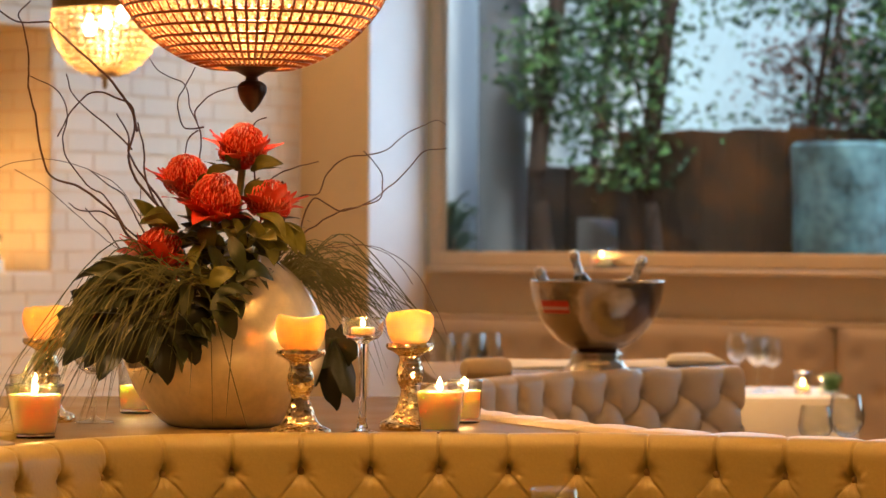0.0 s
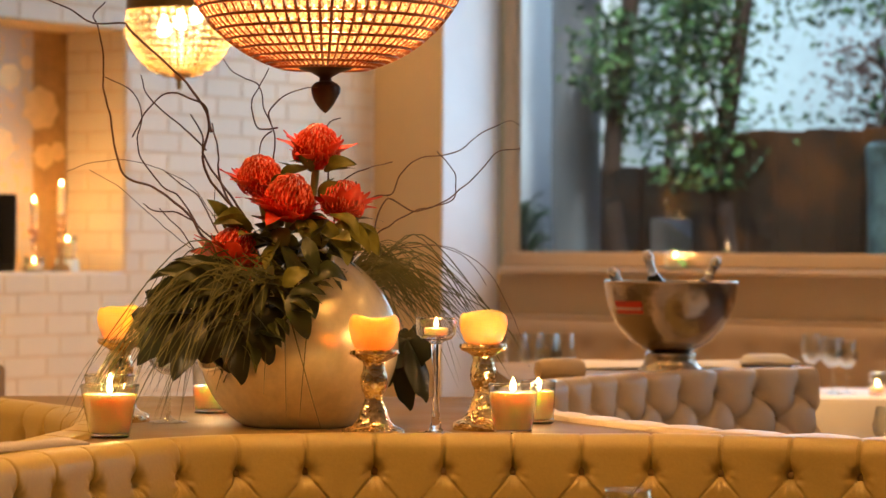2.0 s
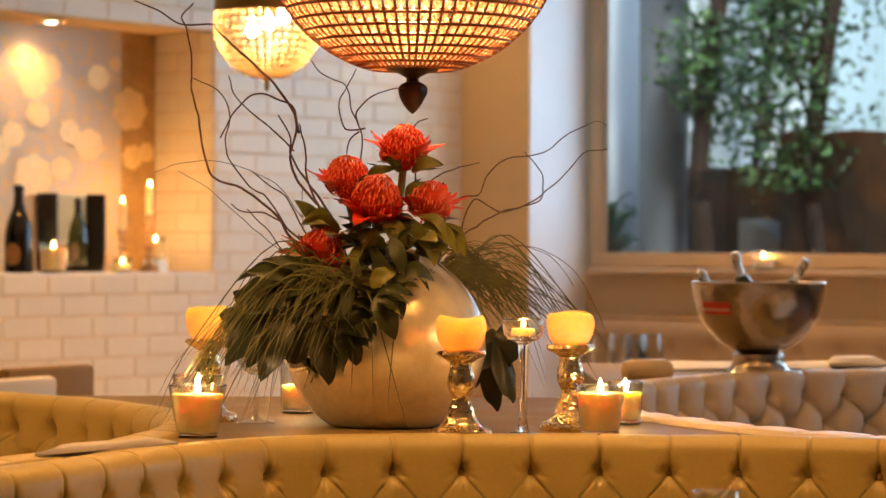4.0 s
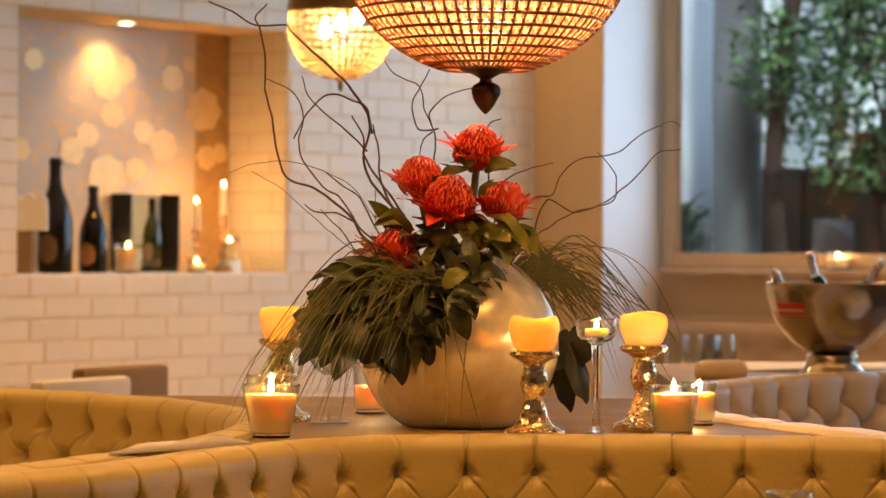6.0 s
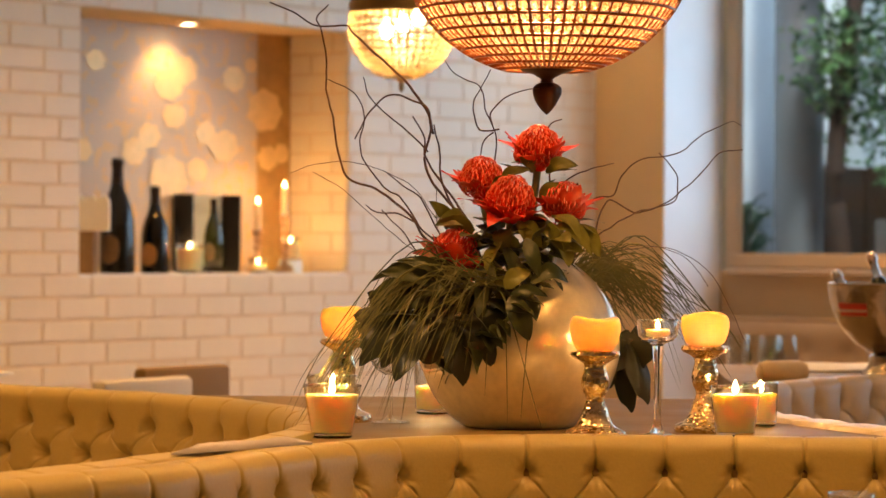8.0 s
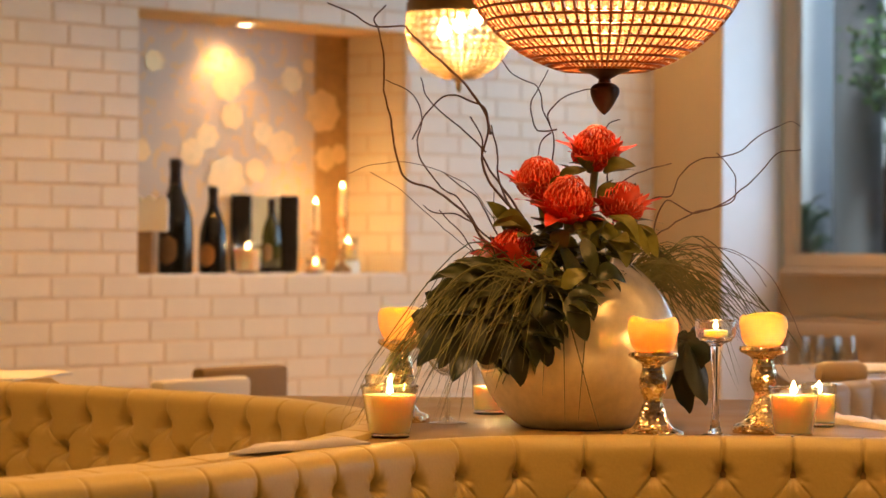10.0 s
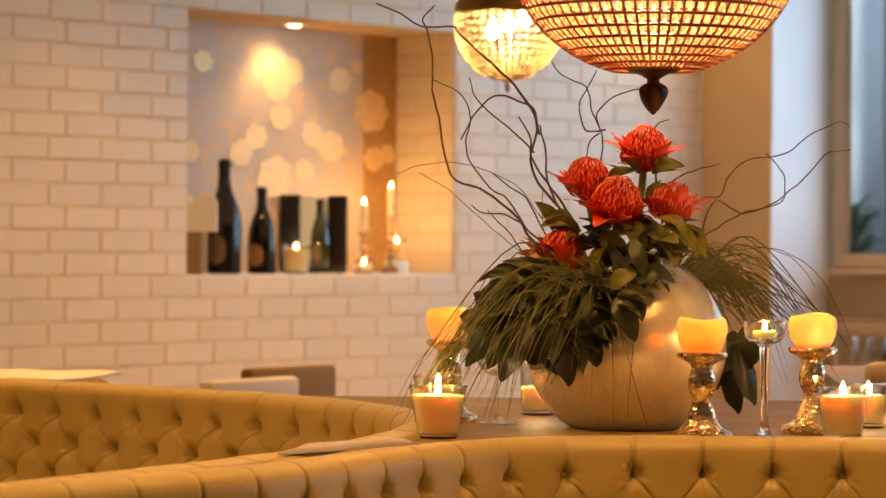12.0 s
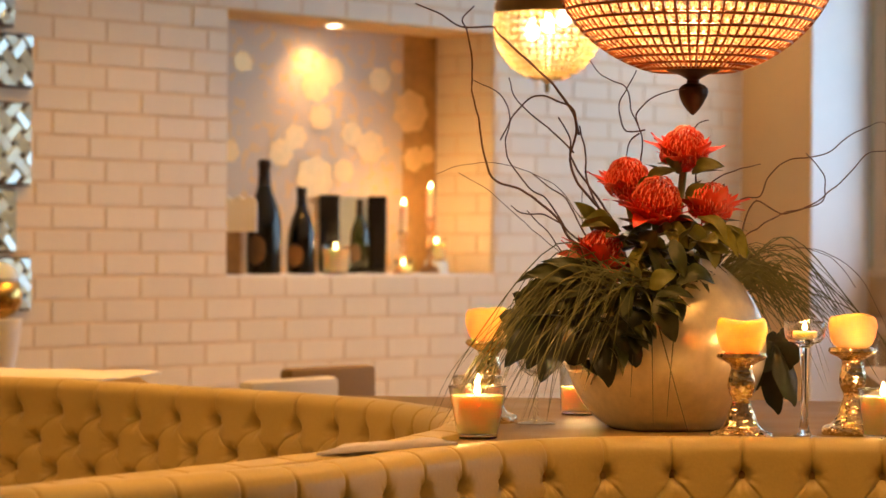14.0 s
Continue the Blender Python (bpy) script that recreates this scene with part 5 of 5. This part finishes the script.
creeper("creeper", "leafy green creeper climbing a winding trunk", (-.14, 1.2), (.22, .2), 4200, (M_IVY, M_IVY_LIGHT), .024, 3, 1.62, 2.9)
creeper("creeper", "leafy green creeper climbing a winding trunk", (.38, 1.3), (.26, .2), 4000, (M_IVY, M_IVY_LIGHT), .023, 8, 1.62, 2.9, -.17)
creeper("creeper", "thin creeper behind the planter", (-.48, 2.3), (.20, .2), 2000, (M_IVY, M_IVY_LIGHT), .030, 21, 1.5, 2.9, .05, .03)
creeper("creeper", "sparse creeper on a thin winding stem", (1.12, 1.4), (.34, .2), 2800, (M_IVY, M_IVY_LIGHT), .022, 30, 1.80, 2.7, -.22, .018)
creeper("creeper", "sparse creeper with dry reddish leaves", (.92, 1.95), (.30, .2), 5200, (M_DRY, M_DRY), .018, 12, 1.80, 2.2, .02, .012)
creeper("creeper", "leafy green creeper at the court's far corner", (1.60, 1.35), (.26, .2), 3800, (M_IVY, M_IVY_LIGHT), .024, 15, 1.72, 2.9, -.10)
# added dark box stands in for the shadowed area behind the creepers
hd = thing("low_dark_box", WIN @ pose(-.24, 1.9, -.02), "dark timber box added to fill the shadowed area behind the creepers", "planter")
for k in range(5):
    part("board", boxed(-.4 + k * .15, -.15, 0, -.256 + k * .15, .15, 1.64 - .01 * (k % 2), bevel=.006), M_PLANTER, hd, smooth=False)
sh = thing("small_shrub", WIN @ pose(-.52, 1.0, -.02), "small dark spiky plant at the foot of the white wall", "plant")
part("stem", tube(bmesh.new(), smooth_line([(0, 0, 0), (.02, 0, .8), (.0, 0, 1.35)], 5), .03, .02, 7), M_BARK, sh)
bm = bmesh.new()
for i in range(60):
    a = rnd.uniform(0, 6.28)
    b = Vector((0, 0, rnd.uniform(1.1, 1.4)))
    tube(bm, [b, b + Vector((math.cos(a) * .07, math.sin(a) * .07, .08)), b + Vector((math.cos(a) * .13, math.sin(a) * .13, rnd.uniform(.03, .12)))], .012, .002, 4)
tagged(part("spike", bm, M_IVY, sh), kind="stuff")

# ---- along the window: buttoned bench, tables, chairs ----
bench = thing("wall_bench", WIN, "long taupe buttoned bench under the window", "bench")
for k in range(6):
    x0, x1 = .03 + k * .93, .03 + (k + 1) * .93 - .008
    bm = bmesh.new()
    nx, nzz = 40, 24
    g = []
    for i in range(nx + 1):
        col = []
        for j in range(nzz + 1):
            u, v = i / nx, j / nzz
            x, z = x0 + (x1 - x0) * u, .47 + .488 * v
            edge = min(1, 6 * min(u, 1 - u) ** .8, 5 * min(v + .1, 1.0 - v) ** .7)
            dz = 0
            for bx in range(5):
                for bz, off in ((.57, 0), (.70, .5), (.83, 0)):
                    px = x0 + (bx + .5 + off) * .186
                    dz += .022 * math.exp(-((x - px) ** 2 + (z - bz) ** 2) / .030 ** 2)
            col.append(bm.verts.new((x, -.08 - .05 * edge + dz, z)))
        g.append(col)
    for a, b in zip(g, g[1:]):
        for j in range(nzz):
            bm.faces.new((a[j], b[j], b[j + 1], a[j + 1]))
    part("back_cushion", bm, M_BENCH, bench)
part("back_top", boxed(.02, -.10, .94, 5.7, -.002, .96, bevel=.008), M_BENCH, bench, smooth=False)
part("seat_base", boxed(.02, -.62, 0, 5.7, -.06, .46, bevel=.02), M_BENCH, bench, smooth=False)


def table(m, w, d, label, h=.75, drop=.30):
    t = thing("dining_table", m, label, "table", "dining tables")
    part("tabletop", boxed(-w / 2, -d / 2, h - .03, w / 2, d / 2, h - .004), M_FLOOR, t, smooth=False)
    part("pedestal", lathe([(0, 0), (.22, 0), (.22, .02), (.05, .04), (.035, h - .03), (0, h - .03)], 20), M_BRONZE, t)
    c = thing("tablecloth", m, "white linen tablecloth hanging in soft folds", "tablecloth", "white tablecloths")
    bm = bmesh.new()
    n = 20
    loops = []
    for z, out in ((h, -.004), (h - .012, .006), (h - drop * .5, .014), (h - drop, .022)):
        loop = []
        for side in range(4):
            for i in range(n):
                f = i / n * 2 - 1
                x, y = ((f * w / 2, -d / 2), (w / 2, f * d / 2), (-f * w / 2, d / 2), (-w / 2, -f * d / 2))[side]
                nx_, ny_ = ((0, -1), (1, 0), (0, 1), (-1, 0))[side]
                o = out + (.012 * math.sin(f * 9 + side) * (h - z) / drop)
                loop.append(bm.verts.new((x + nx_ * o + math.copysign(out, x) * (abs(f) > .9), y + ny_ * o, z)))
        loops.append(loop)
    for a, b in zip(loops, loops[1:]):
        for i in range(len(a)):
            j = (i + 1) % len(a)
            bm.faces.new((a[i], a[j], b[j], b[i]))
    bm.faces.new(loops[0])
    part("cloth", bm, M_LINEN, c)


def wine_glass(x, y, z, h=.21, r=.038):
    g = thing("wine_glass", Matrix.Translation((x, y, z)), "clear stemmed wine glass, empty", "glass", "wine glasses")
    k = h / .21
    part("foot", lathe([(0, 0), (.034, 0), (.034, .0015), (.012, .005), (.0045, .012), (.0042, .1 * k), (0, .1 * k)], 28), M_THIN, g)
    q = r / .038
    part("cup", lathe([(0, .1 * k), (.010 * q, .101 * k), (.026 * q, .114 * k), (.036 * q, .134 * k), (.038 * q, .155 * k), (.034 * q, .185 * k), (.030 * q, .21 * k), (.029 * q, .21 * k), (.033 * q, .185 * k), (.0368 * q, .155 * k), (.035 * q, .135 * k), (.024 * q, .116 * k), (0, .104 * k)], 32), M_THIN, g)


wine_glass(-.262, 4.63, Z0, .17)
table(Matrix.Translation((1.66, 9.14, 0)) @ pose(0, 0, 0, 0, 0, -4), .66, .66, "square table under a white cloth by the window")
table(Matrix.Translation((.62, 8.25, 0)) @ pose(0, 0, 0, 0, 0, -37), .7, .7, "square table under a white cloth behind the booths")
table(Matrix.Translation((1.45, 5.55, 0)), .66, .66, "square table under a white cloth inside the booth")
table(Matrix.Translation((.32, 3.35, 0)), .7, .6, "square table under a white cloth inside the booth")
table(Matrix.Translation((-1.5, 4.5, 0)), .7, .7, "square table under a white cloth inside the booth")
for x, y, h in ((1.66, 9.2, .20), (1.73, 9.16, .19), (1.70, 9.05, .19), (1.76, 9.1, .18), (.57, 8.0, .235), (.62, 8.06, .235), (.66, 8.0, .235), (.71, 8.04, .235), (.68, 8.15, .23)):
    wine_glass(x, y, .75, h)
for x, y, h, r in ((1.285, 5.8, .178, .040), (1.213, 5.78, .155, .038)):
    wine_glass(x, y, .75, h, r)
wine_glass(.394, 3.5, .75, .183)
votive(1.845, 9.0, .06, .05, .075, .03, .75)
pot = thing("herb_pot", Matrix.Translation((1.93, 8.95, .75)), "small glass pot of green herbs on the table", "pot")
part("pot_glass", lathe([(0, 0), (.036, 0), (.04, .07), (.037, .07), (.034, .005), (0, .005)], 24), M_THIN, pot)
bm = bmesh.new()
for i in range(40):
    tube(bm, [Vector((rnd.uniform(-.02, .02), rnd.uniform(-.02, .02), .01)), Vector((rnd.uniform(-.033, .033), rnd.uniform(-.033, .033), rnd.uniform(.05, .075)))], .002, .005, 4)
tagged(part("herbs", bm, M_IVY_LIGHT, pot), kind="stuff")

q_ = WIN @ Vector((.87, -.055, 0))
votive(q_.x, q_.y, .10, .085, .07, .045, WZ0 - .064)
# ledge behind the rounded booth in paled leather, with the cooler on it
far = [p for p in offset(RIGHT, .05, 6) if p.y > 5.9]
lf = thing("ledge", Matrix.Identity(4), "broad leather-covered ledge behind the paled tan booth", "ledge")
bm = bmesh.new()
pts = far + [Vector((1.24, 7.05, 0)), Vector((.42, 7.05, 0)), Vector((.42, 6.0, 0))]
lo, hi = ([bm.verts.new((p.x, p.y, z)) for p in pts] for z in (0, LEDGE - .014))
bm.faces.new(hi)
bm.faces.new(lo[::-1])
for i in range(len(hi)):
    j = (i + 1) % len(hi)
    bm.faces.new((lo[i], lo[j], hi[j], hi[i]))
bmesh.ops.triangulate(bm, faces=[f for f in bm.faces if len(f.verts) > 4])
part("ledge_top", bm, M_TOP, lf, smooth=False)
K = Vector((.824, 6.44, LEDGE - .014))
cooler = thing("champagne_cooler", Matrix.Translation(K), "hammered silver bowl cooler on a flared foot", "wine cooler")
part("bowl", lathe([(.034, .052), (.060, .059), (.093, .078), (.121, .107), (.141, .140), (.152, .174), (.157, .203), (.158, .216), (.161, .219), (.158, .222), (.152, .219), (.150, .2), (.132, .15), (.110, .115), (.08, .085), (0, .072)], 56), M_SILVER, cooler)
part("foot", lathe([(0, 0), (.076, 0), (.079, .004), (.076, .012), (.066, .022), (.060, .036), (.062, .044), (.060, .05), (.045, .055), (0, .056)], 48), M_SILVER, cooler)
M_FOIL_SILVER = surface("silver_foil", (.82, .79, .75), .28, metal=1, vary=.1, scale=40)
M_RED = surface("red_sticker", (.62, .05, .03), .5, vary=.1)
M_PALE = surface("pale_sticker", (.62, .42, .34), .5, vary=.1)
for zc, hh, mat in ((.160, .014, M_RED), (.157, .003, M_PALE)):
    bm = bmesh.new()
    ra = lambda z: .141 + (z - .140) * .30 + .0025 + .0012 * (mat == M_PALE)
    q = [[bm.verts.new((ra(zc + s * hh) * math.sin(a), -ra(zc + s * hh) * math.cos(a), zc + s * hh)) for a in (-1.15 + .56 * k / 6 for k in range(7))] for s in (-1, 1)]
    for k in range(6):
        bm.faces.new((q[0][k], q[0][k + 1], q[1][k + 1], q[1][k]))
    part("sticker", bm, mat, cooler, "red and pale printed sticker")
for x0, z0, x1, z1 in ((-.145, .25, -.06, .12), (-.06, .292, -.005, .12), (.112, .278, .045, .12)):
    a, b = K + Vector((x0, 0, z0)), K + Vector((x1, .03, z1))
    q = (a - b).normalized().to_track_quat('Z', 'Y').to_matrix().to_4x4()
    hgt = .26
    g = thing("champagne_bottle", Matrix.Translation(a) @ q @ pose(0, 0, -hgt), "champagne bottle with a silver foil neck in the cooler", "bottle", "bottles in the cooler")
    part("glass_body", lathe([(0, 0.05), (.036, .05), (.037, .10), (.034, .14), (.022, .18), (.0135, .20), (0, .2)], 24), M_BOTTLE_GREEN, g)
    part("foil", lathe([(.018, .17), (.0110, .19), (.0098, .235), (.0130, .238), (.0130, .25), (.011, .253), (.009, .259), (0, .26)], 24), M_FOIL_SILVER, g)


def draped(name, corners, label, thick=.012, parent=None, mat=None, n=10, wob=.006):
    """A folded cloth lying over four corners, with rumpled thickness."""
    a, b, c, d = [Vector(q) for q in corners]
    bm = bmesh.new()
    gr = []
    for s in (1, 0):
        g = []
        for i in range(n + 1):
            row = []
            for j in range(n + 1):
                u, v = i / n, j / n
                p = a.lerp(b, u).lerp(d.lerp(c, u), v)
                e = min(1, 8 * min(u, 1 - u), 8 * min(v, 1 - v))
                z = s * (thick * (.35 + .65 * e) + wob * noise.noise(p * 14)) + .001
                row.append(bm.verts.new(p + Vector((0, 0, z)) + (Vector((noise.noise(p * 9), noise.noise(p * 9 + Vector((4, 4, 4))), 0)) * .01)))
            g.append(row)
        gr.append(g)
    for s, g in enumerate(gr):
        for i in range(n):
            for j in range(n):
                bm.faces.new((g[i][j], g[i + 1][j], g[i + 1][j + 1], g[i][j + 1]))
    for i in range(n):
        for (p, q) in (((i, 0), (i + 1, 0)), ((i, n), (i + 1, n)), ((0, i), (0, i + 1)), ((n, i), (n, i + 1))):
            bm.faces.new((gr[0][p[0]][p[1]], gr[0][q[0]][q[1]], gr[1][q[0]][q[1]], gr[1][p[0]][p[1]]))
    e = thing(name, Matrix.Identity(4), label, "napkin", "folded napkins")
    part("fabric", bm, mat or M_LINEN, e)
    return e


zt = LEDGE - .014
draped("napkin", ((.62, 6.62, zt), (1.16, 6.66, zt), (1.2, 6.98, zt), (.60, 6.96, zt)), "white linen cloth laid along the ledge")
draped("napkin", ((1.02, 6.62, zt + .012), (1.17, 6.64, zt + .012), (1.16, 6.8, zt + .012), (1.04, 6.78, zt + .012)), "rumpled white napkin on the ledge", .022)
# added strip whose lilac-grey colour imitates bluish light in the gap
draped("napkin", ((-.515, 3.735, LEDGE - .001), (-.335, 3.955, LEDGE - .001), (-.36, 3.985, LEDGE - .001), (-.50, 3.80, LEDGE - .001)), "lilac-grey strip added for the bluish-lit gap between two booth backs", .011, None, surface("bluish_lit_gap", (.42, .39, .46), .8, vary=.06, fine=200))
bol = thing("bolster", Matrix.Translation((.53, 6.09, zt)), "rounded tan leather bolster on the ledge", "cushion")
part("cover", lathe([(0, -.06), (.010, -.06), (.020, -.055), (.025, -.04), (.026, .04), (.020, .055), (.010, .06), (0, .06)], 24, m=pose(0, 0, .026, 0, 90, 20)), surface("pale_tan_leather", (.70, .54, .34), .45, vary=.1, fine=200), bol)


def chair(m, label, mat, w=.22):
    c = thing("dining_chair", m, label, "chair", "dining chairs")
    part("backrest", boxed(-w, .17, .52, w, .22, .90, bevel=.015, seg=2), mat, c)
    part("seat", boxed(-.23, -.24, .42, .23, .22, .50, bevel=.02, seg=2), mat, c)
    for sx in (-1, 1):
        for sy in (-1, 1):
            part("leg", boxed(sx * .2 - .018, sy * .2 - .018, 0, sx * .2 + .018, sy * .2 + .018, .43), M_FLOOR, c, smooth=False)


M_BROWNCHAIR = surface("brown_fabric", (.17, .105, .042), .8, vary=.15, fine=150)
M_PALECHAIR = surface("pale_fabric", (.52, .49, .46), .8, vary=.06, fine=150)
chair(Matrix.Translation((-.85, 7.5, 0)) @ pose(0, 0, 0, 0, 0, 57), "brown upholstered dining chair", M_BROWNCHAIR, .185)
chair(Matrix.Translation((-.895, 7.1, -.015)) @ pose(0, 0, 0, 0, 0, 60), "pale upholstered dining chair", M_PALECHAIR, .19)
# ledge behind the rounded tan booth with a white napkin
fl = [p for p in offset(LEFT, -.05, 6) if p.y > 5.5]
fl = [p for p in fl if p.x < -1.05]
lg = thing("ledge", Matrix.Identity(4), "leather-covered ledge behind the tan booth", "ledge")
bm = bmesh.new()
pts = fl + [Vector((-2.2, 6.5, 0)), Vector((-1.30, 6.28, 0))]
lo, hi = ([bm.verts.new((p.x, p.y, z)) for p in pts] for z in (0, LEDGE - .014))
bm.faces.new(hi)
bm.faces.new(lo[::-1])
for i in range(len(hi)):
    j = (i + 1) % len(hi)
    bm.faces.new((lo[i], lo[j], hi[j], hi[i]))
bmesh.ops.triangulate(bm, faces=[f for f in bm.faces if len(f.verts) > 4])
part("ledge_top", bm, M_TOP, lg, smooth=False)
draped("napkin", ((-1.66, 5.90, zt), (-1.28, 5.86, zt), (-1.22, 6.2, zt), (-1.62, 6.2, zt)), "white folded napkin on the booth's ledge", .012)

# ---- mosaic mirror panels on the tiled wall ----
# the window's pale blue reflection is put into the strips' base colour
M_MIRROR = surface("window_tinted_mirror", (.70, .87, .90), .10, metal=.3, vary=.15, scale=14, bump=.1)
M_EDGE = surface("dark_bevel_frame", (.09, .06, .04), .4, vary=.2)
for s1, z0, z1, wdt in ((-.833, 1.708, 1.873, .19), (-.838, 1.413, 1.667, .22), (-.836, 1.035, 1.2, .2), (-.905, 1.89, 2.2, .2), (-.895, 1.21, 1.405, .2)):
    mp = thing("mirror_panel", TILE @ pose(s1 - wdt, -.004, z0), "square panel of woven mirror strips in a dark edge", "mirror", "mirror panels on the tiled wall")
    hgt = z1 - z0
    part("backing", boxed(0, -.022, 0, wdt, -.002, hgt, bevel=.004), M_EDGE, mp, smooth=False)
    pitch = .050
    for i in range(-8, 9):
        for j in range(-8, 9):
            cx, cz = wdt / 2 + (i - j) * pitch * .7071, hgt / 2 + (i + j) * pitch * .7071
            if not (-.01 < cx < wdt + .01 and -.01 < cz < hgt + .01):
                continue
            bm = boxed(-pitch * .70, -.010, -pitch * .36, pitch * .66, 0, pitch * .36, bevel=.005, seg=2)
            bmesh.ops.transform(bm, matrix=pose(cx, -.0215, cz) @ pose(0, 0, 0, rnd.uniform(-6, 6), -45 if (i + j) % 2 else 45, rnd.uniform(-6, 6)), verts=bm.verts)
            for co_, no_ in (((.007, 0, 0), (-1, 0, 0)), ((wdt - .007, 0, 0), (1, 0, 0)), ((0, 0, .007), (0, 0, -1)), ((0, 0, hgt - .007), (0, 0, 1))):
                bmesh.ops.bisect_plane(bm, geom=bm.verts[:] + bm.edges[:] + bm.faces[:], plane_co=co_, plane_no=no_, clear_outer=True)
            if len(bm.faces) > 4:
                part("strip", bm, M_MIRROR, mp, smooth=False)
            else:
                bm.free()

# a white pedestal bowl with a gold mosaic ball stands before the mirrors
M_MOSAIC = surface("gold_mosaic", (.80, .52, .16), .18, metal=1, vary=.4, scale=40, fine=70, bump=.6, dist=.004)
orn = thing("pedestal_bowl", TILE @ pose(-1.135, -.25, 0), "tall white pedestal bowl holding a gold mosaic ball", "vase")
part("pedestal", lathe([(0, 0), (.14, 0), (.145, .02), (.05, .05), (.028, .2), (.026, .6), (.034, .80), (.046, .88), (.058, .95), (.066, 1.02), (.060, 1.022), (.05, .96), (0, .93)], 36), M_CREAMCARD, orn)
part("ball", lathe([(.066 * math.sin(math.pi * k / 20) if 0 < k < 20 else 0, 1.085 - .066 * math.cos(math.pi * k / 20)) for k in range(21)], 28), M_MOSAIC, orn, "gold mosaic ball")
part("cap", lathe([(.050, 1.128), (.054, 1.135), (.046, 1.160), (.030, 1.178), (0, 1.186)], 28), M_BLUEWHITE, orn, "pale glazed cap")
